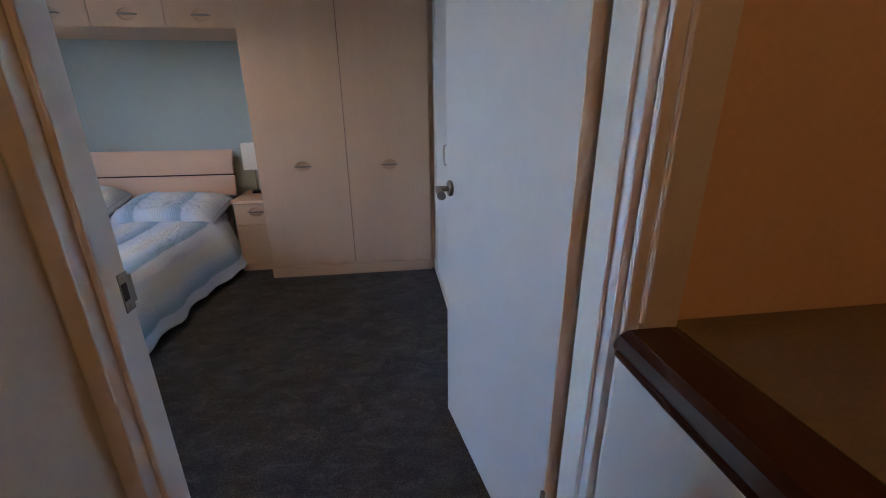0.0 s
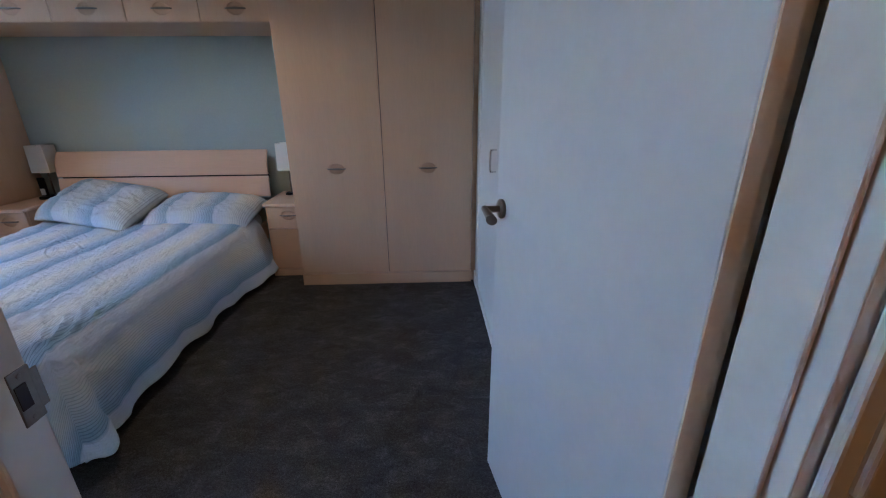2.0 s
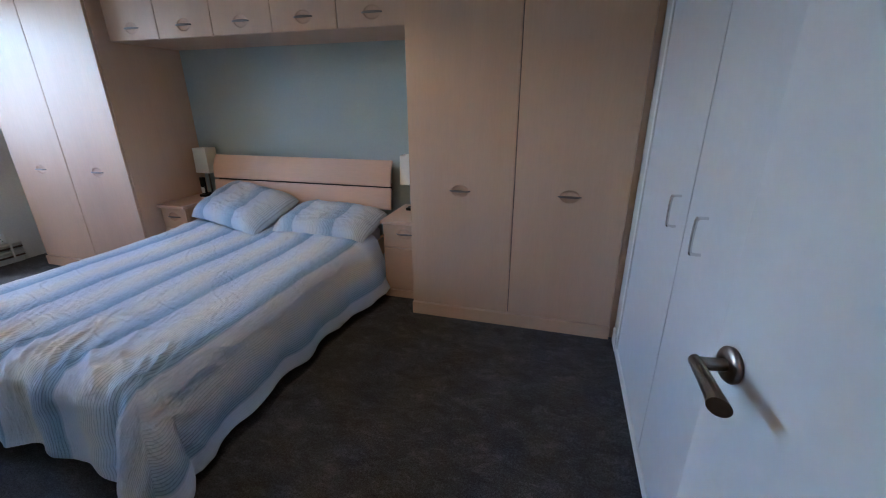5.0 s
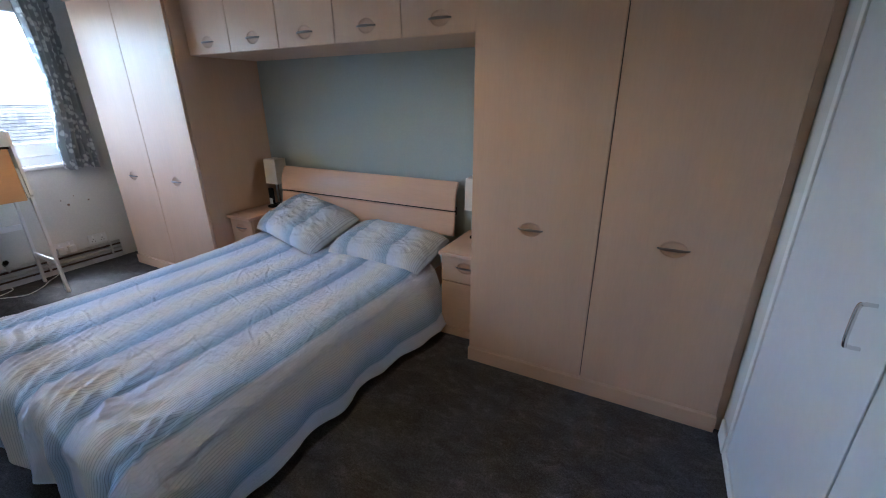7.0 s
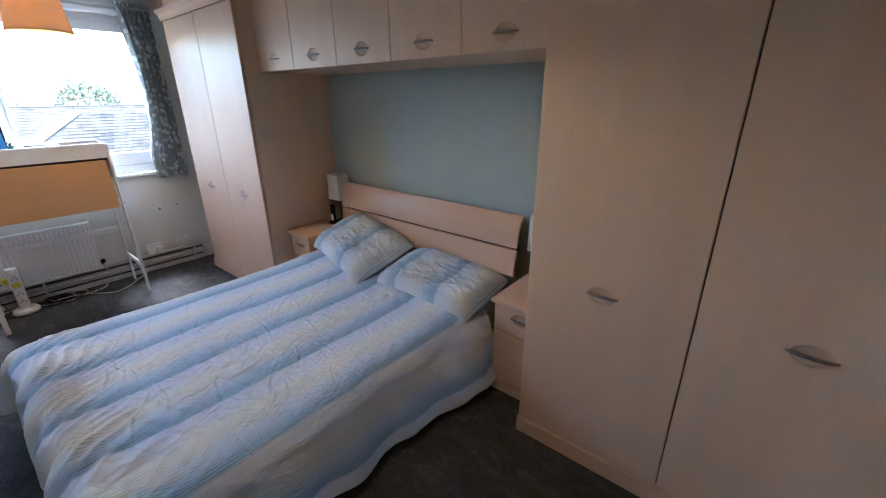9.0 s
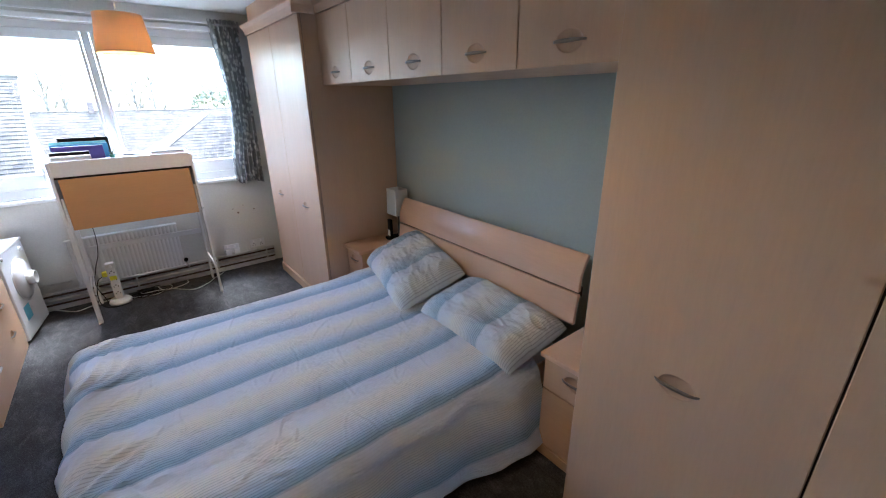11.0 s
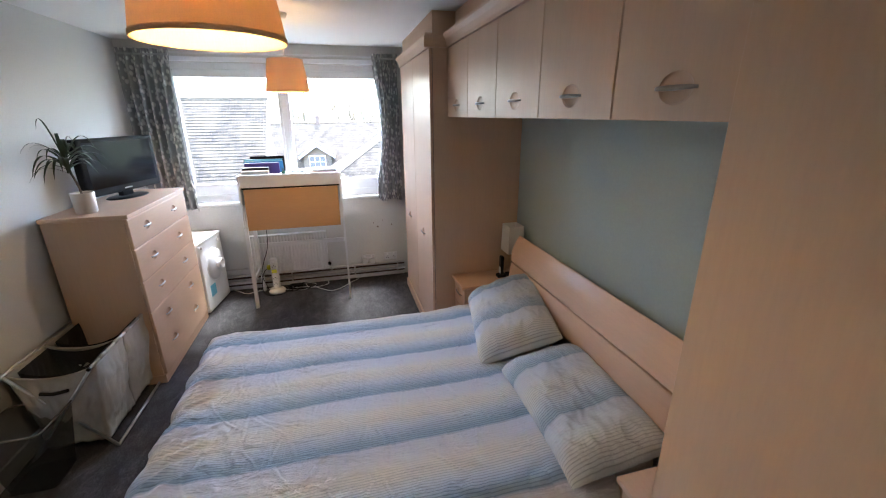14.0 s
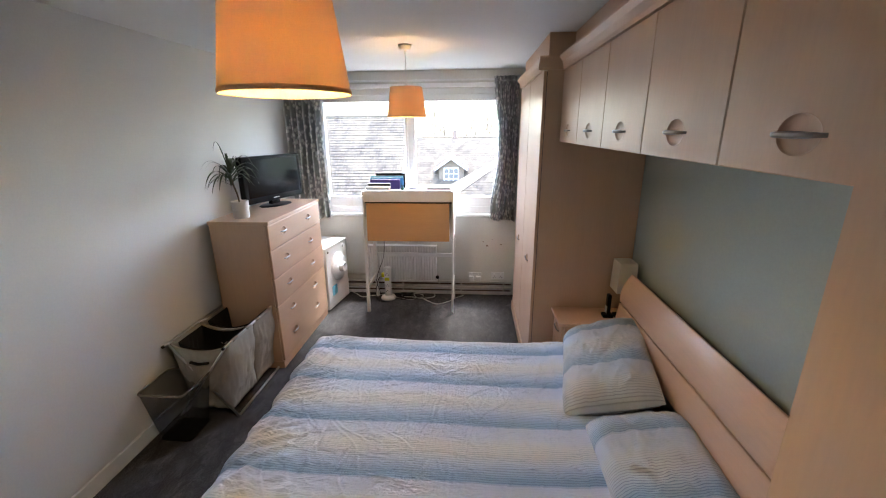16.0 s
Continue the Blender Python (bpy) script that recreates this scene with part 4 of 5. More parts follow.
            for q in range(3):
                g = max(0.0, 1 - (2.6 + q) * abs(noise.noise(Vector((a * (1.6 + q) + b * (1 + q) + seed * 7, b * (1.8 + q) - a * 1.3, 2.0 + q)))))
                fold += (0.008, 0.005, 0.003)[q] * g * g * (3 - 2 * g)
            near = max(0.0, -b) ** 3
            pull = 0.006 * near * (0.5 + 0.5 * math.sin(a * 34 + 5 * noise.noise(Vector((a * 3, seed, 1.0)))))
            wr -= 0.010 * max(0.0, 1 - ((a - 0.15) ** 2 + b * b) * 3)
            droop = 0.028 * max(0.0, abs(a) - 0.55) ** 2 / 0.2 + 0.02 * max(0.0, -b - 0.5) ** 2 / 0.25
            return m @ Vector((sx, sy, sign * hgt / 2 * edge + (wr + fold + pull) * edge - droop))
        return place

    bm = sheet(120, 84, place_side(1), lambda u, v: (u * w + seed, v * d))
    bmesh.ops.reverse_faces(bm, faces=bm.faces)
    ob = part("pillow_top", bm, M_PILLOW, t, smooth=True)
    bm = sheet(48, 36, place_side(-1), lambda u, v: (u * w + seed, v * d))
    part("pillow_underside", bm, M_PILLOW, t, smooth=True)


pillow("pillow", pose(-2.475, 3.290, 0.585, 20, 5, -12), 0.755, 0.49, 0.165, "plump striped pillow propped against the headboard", 0.43)
pillow("pillow", pose(-1.705, 3.288, 0.528, 10, 1, -1), 0.755, 0.445, 0.14, "flat striped pillow lying beside the mattress edge", 0.10)


# ---- pendant lamps ----
def pendant(x, y, z_bot, label):
    t = thing("pendant_lamp", (x, y, Z_C), label, "pendant lamp", "pendant lamps")
    part("ceiling_rose", lathe([(0.0, 0), (0.048, 0), (0.046, -0.012), (0.038, -0.028), (0.012, -0.032), (0.0, -0.032)], 28, at=(x, y, Z_C - 0.0005)), M_PLASTIC, t, smooth=True)
    part("flex", tube([(x, y, Z_C - 0.03), (x, y, z_bot + 0.225)], 0.0032, 8), M_CABLE_W, t, smooth=True)
    r0, r1, hh = 0.143, 0.116, 0.205
    sh = part("shade", lathe([(r0, 0.0), (r0 + 0.0015, 0.003), (r0, 0.008), (r1, hh - 0.008), (r1 + 0.0015, hh - 0.003), (r1, hh)], 56, at=(x, y, z_bot)), M_SHADE, t, smooth=True)
    part("hem_tape", lathe([(r0 + 0.0008, -0.0005), (r0 + 0.0022, 0.002), (r0 + 0.0014, 0.0095), (r0 + 0.0004, 0.010)], 56, at=(x, y, z_bot)), M_HEMTAPE, sh, "darker hem tape round the lower rim", True)
    part("lining", lathe([(r0 - 0.003, 0.001), (r1 - 0.003, hh - 0.001)], 56, at=(x, y, z_bot)), M_SHADE_IN, sh, "cream lining", True)
    bm = bmesh.new()
    for k in range(3):
        a = k * 2 * math.pi / 3
        tube([(x + 0.02 * math.cos(a), y + 0.02 * math.sin(a), z_bot + 0.185), (x + (r1 - 0.003) * math.cos(a), y + (r1 - 0.003) * math.sin(a), z_bot + hh - 0.004)], 0.0018, 6, bm=bm)
    part("shade_ring", bm, M_PLASTIC, sh)
    part("lamp_holder", lathe([(0.0, 0.225), (0.012, 0.222), (0.019, 0.20), (0.019, 0.165), (0.0, 0.165)], 18, at=(x, y, z_bot)), M_PLASTIC, t, smooth=True)
    part("bulb", lathe([(0.0, 0.165), (0.013, 0.162), (0.015, 0.14), (0.026, 0.115), (0.030, 0.095), (0.026, 0.075), (0.014, 0.064), (0.0, 0.061)], 20, at=(x, y, z_bot)), M_BULB, t, "lit warm bulb", True)
    lamp("pendant_light", "POINT", Matrix.Translation((x, y, z_bot + 0.052)), PENDANT_W, (1.0, 0.70, 0.39), radius=0.03)


pendant(-3.50, 2.048, 1.924, "lit pendant lamp with peach tapered drum shade near the window")
pendant(-1.37, 2.108, 1.917, "lit pendant lamp with peach tapered drum shade over the bed")

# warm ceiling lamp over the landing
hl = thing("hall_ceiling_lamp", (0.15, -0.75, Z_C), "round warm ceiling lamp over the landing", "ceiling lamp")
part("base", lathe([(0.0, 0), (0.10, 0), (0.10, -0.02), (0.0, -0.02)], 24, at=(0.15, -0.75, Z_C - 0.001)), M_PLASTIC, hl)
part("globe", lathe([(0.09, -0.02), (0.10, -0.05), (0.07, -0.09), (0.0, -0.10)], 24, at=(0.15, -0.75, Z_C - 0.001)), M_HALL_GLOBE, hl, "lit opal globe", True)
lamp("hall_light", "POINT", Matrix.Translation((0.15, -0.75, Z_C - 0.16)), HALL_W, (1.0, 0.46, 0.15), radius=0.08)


# ---- curtains ----
def curtain(name, y0, y1, top, label, lean, drift, seed):
    t = thing(name, (X_W + 0.09, (y0 + y1) / 2, 0.95), label, "curtain", "curtains")
    wide = (y1 - y0)

    def place(u, v):
        z = 0.90 + (top - 0.90) * v + 0.012 * math.sin(u * 9 + seed) * (1 - v)
        # swept in below the middle, flaring again at the hem
        sweep = math.sin(math.pi * min(1.0, (1 - v) / 0.85) ** 1.3) if v > 0.15 else 0.0
        y = y0 + wide * u + lean * sweep * ((1 - u) if lean > 0 else u) + drift * (1 - v)
        amp = 0.038 if v < 0.93 else 0.020
        x = X_W + 0.085 + amp * math.sin(2 * math.pi * (u * 6.1 + 0.22 * math.sin(v * 3 + seed) + 0.10 * math.sin(v * 8 + seed * 2))) + 0.018 * noise.noise(Vector((u * 5, v * 3, seed)))
        x += 0.006 * math.sin(2 * math.pi * u * 26) * max(0, (v - 0.93) / 0.07)
        return Vector((x, y, z))

    bm = sheet(110, 40, place, lambda u, v: (u * wide * 1.9 + seed, v * 1.4))
    ob = part("drape", bm, M_CURTAIN, t, smooth=True)
    so = ob.modifiers.new("thickness", "SOLIDIFY")
    so.thickness = 0.003
    part("heading_tape", box(X_W + 0.115, X_W + 0.119, y0 + 0.01, y1 - 0.01, top - 0.055, top - 0.04), M_CURTAIN, t)


curtain("curtain", 0.600, 1.00, 2.325, "grey leaf-print curtain gathered beside the chest of drawers", -0.02, 0.0, 0.4)
curtain("curtain", 2.735, 2.985, 2.330, "grey leaf-print curtain gathered beside the wardrobe", 0.06, -0.01, 2.1)
rail = thing("curtain_rail", (X_W + 0.03, 1.85, 2.33), "slim white curtain rail over the window", "curtain rail")
part("track", box(X_W + 0.024, X_W + 0.045, 0.60, 2.975, 2.298, 2.314, 0.003), M_PLASTIC, rail)

# ---- radiator, pipes, sockets on the window wall ----
rad = thing("radiator", (X_W + 0.06, 1.75, 0.16), "white ribbed panel radiator under the window", "radiator")
bm = bmesh.new()
ry0, ry1, n = 1.36, 2.145, 26
prof = []
for k in range(n):
    a = ry0 + (ry1 - ry0) * k / n
    w = (ry1 - ry0) / n
    prof += [(X_W + 0.085, a), (X_W + 0.085, a + w * 0.25), (X_W + 0.088, a + w * 0.45), (X_W + 0.088, a + w * 0.85)]
prof += [(X_W + 0.085, ry1), (X_W + 0.045, ry1), (X_W + 0.045, ry0)]
prism(prof, "z", 0.19, 0.585, bm=bm)
part("panel", bm, M_PLASTIC, rad)
part("top_rim", box(X_W + 0.040, X_W + 0.102, ry0 - 0.004, ry1 + 0.004, 0.586, 0.600, 0.004), M_PLASTIC, rad)
part("bottom_rim", box(X_W + 0.040, X_W + 0.102, ry0 - 0.004, ry1 + 0.004, 0.175, 0.189, 0.004), M_PLASTIC, rad)
part("bracket", box(X_W + 0.001, X_W + 0.044, 1.50, 1.53, 0.25, 0.55), M_PLASTIC, rad)
part("bracket", box(X_W + 0.001, X_W + 0.044, 1.92, 1.95, 0.25, 0.55), M_PLASTIC, rad)
v = part("valve", lathe([(0.0, 0), (0.014, 0), (0.014, 0.03), (0.018, 0.035), (0.018, 0.075), (0.012, 0.085), (0.0, 0.085)], 16, m=Matrix.Translation((X_W + 0.07, 2.155, 0.215)) @ Euler((0, radians(60), 0)).to_matrix().to_4x4()), M_BLACK, rad, "dark valve head", True)
part("tail_pipe", tube(smooth_path([(X_W + 0.07, 2.155, 0.225), (X_W + 0.07, 2.17, 0.17), (X_W + 0.06, 2.17, 0.15)], 5), 0.008, 10), M_PIPE, rad, smooth=True)
pp = thing("heating_pipes", (X_W + 0.05, 1.9, 0.12), "pair of painted heating pipes along the skirting", "pipe")
# Dark copper that also paints the shadow lines under the pale pipes.
M_COPPER_SHADOW = surface("copper_and_pipe_shadow", (0.085, 0.05, 0.032), 0.55, var=0.25, grain=30, bump=0.08)
for z, r, mat, lab in ((0.164, 0.012, M_PIPE, ""), (0.138, 0.009, M_COPPER_SHADOW, "dark copper pipe, also painting the shadow under the pale pipe"), (0.098, 0.011, M_PIPE, ""), (0.060, 0.008, M_COPPER_SHADOW, "dark copper pipe, also painting the shadow under the pale pipe")):
    part("pipe", tube([(X_W + 0.045, 0.62, z), (X_W + 0.045, 1.9, z + 0.003), (X_W + 0.045, 2.98, z + 0.005)], r, 12), mat, pp, lab, smooth=True)
part("pipe", tube([(X_W + 0.030, 0.62, 0.235), (X_W + 0.030, 1.32, 0.235)], 0.008, 10), M_PIPE, pp, smooth=True)
for y in (0.95, 1.75, 2.42, 2.9):
    part("pipe_clip", box(X_W + 0.017, X_W + 0.058, y - 0.008, y + 0.008, 0.052, 0.180, 0.003), M_PIPE, pp)


def socket(y, z, w, label, plugs=()):
    t = thing("wall_socket", (X_W, y, z), label, "socket", "sockets under the window")
    p = part("face_plate", box(X_W + 0.0005, X_W + 0.012, y - w / 2, y + w / 2, z - 0.043, z + 0.043, 0.003), M_PLASTIC, t)
    for dy in plugs:
        part("rocker", box(X_W + 0.012, X_W + 0.016, y + dy - 0.007, y + dy + 0.007, z + 0.014, z + 0.034, 0.001), M_UPVC, p)
        # Dark blocks paint the shade inside the socket's pin holes.
        for a, b, c in ((0, -0.002, 0.004), (-0.011, -0.022, 0.003), (0.011, -0.022, 0.003)):
            part("pin_hole", box(X_W + 0.0118, X_W + 0.0126, y + dy + a - c, y + dy + a + c, z + b - 0.004, z + b + 0.004), M_GAP_SHADE, p)


socket(2.575, 0.225, 0.146, "white double wall socket with two adapters plugged in", (-0.036, 0.036))
socket(2.83, 0.232, 0.146, "white double wall socket above the pipes", (-0.036, 0.036))
for y in (2.535, 2.615):
    ad = thing("plug_adapter", (X_W + 0.03, y, 0.22), "white mains plug adapter in the wall socket", "plug", "plug adapters")
    part("casing", box(X_W + 0.0125, X_W + 0.055, y - 0.027, y + 0.027, 0.165, 0.232, 0.006), M_PLASTIC, ad)
for (y, z, r) in ((2.705, 0.585, 0.011), (2.66, 0.63, 0.006), (2.76, 0.655, 0.005), (2.86, 0.60, 0.008)):
    ch = thing("chipped_paint", (X_W, y, z), "small chip in the wall paint showing dark plaster", "paint chip", "chips in the window wall")
    part("chip", lathe([(0.0, 0.0012), (r * 0.7, 0.001), (r, 0.0003)], 7, m=Matrix.Translation((X_W, y, z)) @ Euler((0, radians(90), 0)).to_matrix().to_4x4()), M_BRICK, ch)

# ---- writing desk ----
DX, DY0, DY1 = -4.275, 1.448, 2.352
desk = thing("bureau_desk", (-4.45, 1.9, 0), "white upright bureau desk with a closed birch flap", "desk")
zt = 1.262
# sloping side cheeks
for y, s in ((DY0, 1), (DY1, -1)):
    ya, yb = (y, y + 0.018) if s > 0 else (y - 0.018, y)
    bm = prism([(-4.33, zt), (-4.295, zt - 0.005), (-4.258, 0.80), (-4.268, 0.785), (-4.60, 0.785), (-4.66, 0.80), (-4.66, zt)], "y", ya, yb)
    part("side_panel", bm, M_PLASTIC, desk)
    bm = prism([(-4.268, 0.80), (-4.302, 0.80), (-4.252, 0.0), (-4.218, 0.0)], "y", ya, ya + 0.03 if s > 0 else ya + 0.018)
    part("front_leg", bm, M_PLASTIC, desk)
    bm = prism([(-4.615, 0.80), (-4.65, 0.80), (-4.675, 0.0), (-4.64, 0.0)], "y", ya, ya + 0.03 if s > 0 else ya + 0.018)
    part("rear_leg", bm, M_PLASTIC, desk)
    part("side_stretcher", box(-4.645, -4.27, ya + 0.002, yb - 0.002, 0.235, 0.275, 0.003), M_PLASTIC, desk)
part("top_rail", prism([(-4.335, zt + 0.002), (-4.298, zt + 0.002), (-4.288, 1.155), (-4.31, 1.155)], "y", DY0 + 0.0185, DY1 - 0.0185), M_PLASTIC, desk)
part("top_board", box(-4.655, -4.337, DY0 + 0.0185, DY1 - 0.0185, zt - 0.03, zt - 0.012, 0.002), M_PLASTIC, desk)
part("top_rim", box(-4.672, -4.657, DY0, DY1, zt - 0.02, zt + 0.008, 0.002), M_PLASTIC, desk)
# Dark strip paints the shade in the slot above the flap.
part("back_board", box(-4.36, -4.318, DY0 + 0.02, DY1 - 0.02, 1.135, 1.154), M_GAP_SHADE, desk)
fl = part("flap", prism([(-4.286, 1.138), (-4.305, 1.138), (-4.278, 0.765), (-4.258, 0.765)], "y", DY0 + 0.040, DY1 - 0.040, bevel=0.002), M_BIRCH, desk, "closed birch flap")
part("inner_back", box(-4.655, -4.645, DY0 + 0.02, DY1 - 0.02, 0.80, zt - 0.035), M_PLASTIC, desk)
part("inner_floor", box(-4.64, -4.32, DY0 + 0.02, DY1 - 0.02, 0.792, 0.81), M_PLASTIC, desk)
part("rear_stretcher", box(-4.675, -4.655, DY0 + 0.02, DY1 - 0.02, 0.475, 0.52, 0.003), M_PLASTIC, desk)
for y in (DY0 + 0.022, DY1 - 0.036):
    part("flap_strap", prism([(-4.287, 1.0), (-4.297, 1.0), (-4.268, 0.78), (-4.255, 0.78)], "y", y, y + 0.014), M_PLASTIC, desk)


def book(name, x0, x1, y0, y1, z0, z1, mat, label, cat="book", lean=0.0):
    t = thing(name, ((x0 + x1) / 2, (y0 + y1) / 2, z0), label, cat)
    bm = box(x0, x1, y0, y1, z0, z1, 0.001)
    cover = part("cover", bm, mat, t)
    if z1 - z0 > x1 - x0:
        part("pages", box(x0 + 0.002, x1 - 0.002, y0 + 0.004, y1 - 0.004, z1 - 0.002, z1 + 0.0006), M_SHEET, cover, "white page edges")
    else:
        part("pages", box(x0 + 0.002, x1 + 0.0006, y0 + 0.004, y1 - 0.004, z0 + 0.003, z1 - 0.003), M_SHEET, cover, "white page edges")
    return t


zd = zt - 0.012
book("black_folder", -4.600, -4.588, 1.530, 1.835, zd, zd + 0.155, M_BLACK, "upright black folder standing on the desk", "folder")
book("cyan_folder", -4.585, -4.570, 1.480, 1.815, zd, zd + 0.128, M_CYAN, "upright cyan folder standing on the desk", "folder")
book("blue_folder", -4.567, -4.555, 1.478, 1.822, zd, zd + 0.112, M_BLUE, "upright blue folder standing on the desk", "folder")
book("purple_folder", -4.550, -4.520, 1.485, 1.790, zd, zd + 0.098, M_PURPLE, "thick purple folder leaning on the others", "folder")
book("black_box_file", -4.515, -4.46, 1.472, 1.700, zd, zd + 0.062, M_BLACK, "low black box file on the desk", "box file")
book("printed_box", -4.455, -4.36, 1.474, 1.705, zd, zd + 0.040, M_CARD, "long printed cardboard box on the desk", "box")
book("notebook", -4.56, -4.37, 1.90, 2.045, zd, zd + 0.016, M_SHEET, "white notebook lying on the desk", "notebook")
book("book", -4.58, -4.36, 2.075, 2.325, zd, zd + 0.020, M_CARD, "thin brown book lying on the desk")
book("white_book", -4.575, -4.37, 2.085, 2.315, zd + 0.0203, zd + 0.036, M_SHEET, "white book lying on the brown book")
pot = thing("cactus_pot", (-4.42, 1.835, zd), "small green potted cactus on the desk", "plant")
part("pot", lathe([(0.0, 0), (0.014, 0), (0.019, 0.03), (0.016, 0.03), (0.0, 0.026)], 16, at=(-4.42, 1.835, zd)), M_GREEN, pot, smooth=True)
bm = bmesh.new()
for k in range(7):
    a = k * 0.9
    tube([(-4.42, 1.835, zd + 0.026), (-4.42 + 0.018 * math.cos(a), 1.835 + 0.018 * math.sin(a), zd + 0.055 + 0.006 * (k % 3))], 0.004, 6, bm=bm, taper=0.2)
part("spikes", bm, M_LEAF, pot)
pen = thing("pen", (-4.40, 1.97, zd + 0.02), "black pen lying on the notebook", "pen")
part("barrel", tube([(-4.41, 1.90, zd + 0.0205), (-4.39, 2.02, zd + 0.0205)], 0.0042, 8), M_BLACK, pen, smooth=True)

# ---- tower extension lead and cables ----
tw = thing("extension_tower", (-4.59, 1.60, 0), "white tower extension lead with a yellow plug", "extension lead")
part("foot", lathe([(0.0, 0.0), (0.082, 0.0), (0.085, 0.012), (0.070, 0.035), (0.03, 0.045), (0.0, 0.045)], 28, at=(-4.59, 1.60, 0.0005)), M_PLASTIC, tw, smooth=True)
col = part("column", box(-4.622, -4.558, 1.566, 1.634, 0.04, 0.375, 0.014, segs=3), M_PLASTIC, tw, smooth=True)
for z in (0.09, 0.155, 0.22, 0.285):
    # Outlet slots are dark blocks, their inner shade painted on the column.
    bm = box(-4.5582, -4.5570, 1.594, 1.606, z + 0.016, z + 0.022)
    box(-4.5582, -4.5570, 1.582, 1.588, z, z + 0.010, bm=bm)
    box(-4.5582, -4.5570, 1.612, 1.618, z, z + 0.010, bm=bm)
    part("outlet", bm, M_GAP_SHADE, col)
part("switch_button", lathe([(0.0, 0), (0.013, 0), (0.011, 0.006), (0.0, 0.007)], 14, m=Matrix.Translation((-4.558, 1.60, 0.345)) @ Euler((0, radians(90), 0)).to_matrix().to_4x4()), M_UPVC, col)
yp = part("yellow_plug", box(-4.622, -4.575, 1.530, 1.566, 0.255, 0.30, 0.008), M_YELLOW, tw, "bright yellow plug")
part("yellow_tag", box(-4.556, -4.548, 1.575, 1.625, 0.225, 0.262, 0.006), M_YELLOW, tw)


def cable(name, pts, r, mat, label):
    t = thing(name, pts[0], label, "cable", "cables under the desk")
    part("lead", tube(smooth_path(pts, 8), r, 7), mat, t, smooth=True)


cable("power_cable", [(-4.60, 1.55, 0.27), (-4.62, 1.49, 0.22), (-4.60, 1.46, 0.10), (-4.53, 1.48, 0.02), (-4.48, 1.56, 0.006), (-4.50, 1.66, 0.006)], 0.0035, M_BLACK, "black power cable dropping from the yellow plug")
cable("desk_cable", [(-4.66, 1.56, 0.78), (-4.655, 1.565, 0.6), (-4.65, 1.545, 0.45), (-4.63, 1.50, 0.33), (-4.60, 1.47, 0.2), (-4.62, 1.50, 0.06), (-4.58, 1.52, 0.02)], 0.003, M_BLACK, "black cable hanging behind the desk flap")
rnd = random.Random(4)
for k in range(4):
    pts = []
    for i in range(12):
        a = i * 1.1 + k
        pts.append((-4.60 + 0.055 * math.cos(a) + rnd.uniform(-0.015, 0.015), 1.80 + 0.085 * math.sin(a) + 0.012 * i * (k - 1), 0.006 + 0.009 * (i % 4) + 0.004 * k))
    cable("tangled_cable", pts, 0.0032, M_BLACK if k < 3 else M_CABLE_W, "tangled cable lying on the carpet under the desk")
cable("white_cable", [(-4.60, 1.69, 0.006), (-4.54, 1.86, 0.01), (-4.60, 1.95, 0.012), (-4.52, 2.06, 0.005), (-4.45, 2.16, 0.004), (-4.52, 2.28, 0.005), (-4.62, 2.36, 0.006), (-4.70, 2.46, 0.02), (-4.735, 2.50, 0.12), (-4.745, 2.505, 0.20)], 0.0035, M_CABLE_W, "white cable running along the carpet to the socket")
cable("white_cable", [(-4.66, 1.56, 0.02), (-4.64, 1.40, 0.005), (-4.60, 1.30, 0.005), (-4.68, 1.20, 0.01), (-4.70, 1.10, 0.05)], 0.0045, M_CABLE_W, "white cable running along the carpet to the dryer")
bk = thing("power_brick", (-4.66, 1.80, 0), "black power supply brick among the cables", "power supply")
part("casing", box(-4.70, -4.62, 1.72, 1.86, 0.0, 0.032, 0.006), M_BLACK, bk)

# ---- tumble dryer ----
dr = thing("tumble_dryer", (-4.48, 0.82, 0), "small white vented tumble dryer beside the chest", "tumble dryer")
d0, d1, e0, e1 = -4.715, -4.235, 0.66, 1.095
part("casing", box(d0, d1, e0, e1, 0.012, 0.672, 0.012, segs=3), M_PLASTIC, dr, smooth=False)
part("lid", box(d0 - 0.004, d1 + 0.004, e0, e1 + 0.006, 0.673, 0.692, 0.006, segs=3), M_UPVC, dr)
fm = Matrix.Translation(((d0 + d1) / 2 - 0.02, e1, 0.42)) @ Euler((radians(-90), 0, 0)).to_matrix().to_4x4()
dd = part("dryer_door", lathe([(0.0, 0.03), (0.07, 0.03), (0.125, 0.024), (0.150, 0.012), (0.155, 0.0)], 40, m=fm), M_PLASTIC, dr, smooth=True)
part("vent_spout", lathe([(0.040, 0.028), (0.052, 0.034), (0.052, 0.075), (0.046, 0.078), (0.040, 0.076), (0.038, 0.035), (0.0, 0.034)], 32, m=fm), M_UPVC, dd, smooth=True)
part("door_ring", lathe([(0.166, 0.0), (0.168, 0.004), (0.160, 0.006), (0.156, 0.002)], 40, m=fm), M_UPVC, dd, smooth=True)
part("energy_label", box(-4.43, -4.32, e1 + 0.0008, e1 + 0.0016, 0.14, 0.25), M_CYAN, dr, "pale blue sticker")
part("dial", lathe([(0.0, 0.014), (0.016, 0.014), (0.019, 0.0)], 18, m=Matrix.Translation((-4.63, e1, 0.62)) @ Euler((radians(-90), 0, 0)).to_matrix().to_4x4()), M_UPVC, dr)
part("dial", lathe([(0.0, 0.006), (0.010, 0.006), (0.012, 0.0)], 14, m=Matrix.Translation((-4.29, e1, 0.635)) @ Euler((radians(-90), 0, 0)).to_matrix().to_4x4()), M_STEEL, dr)
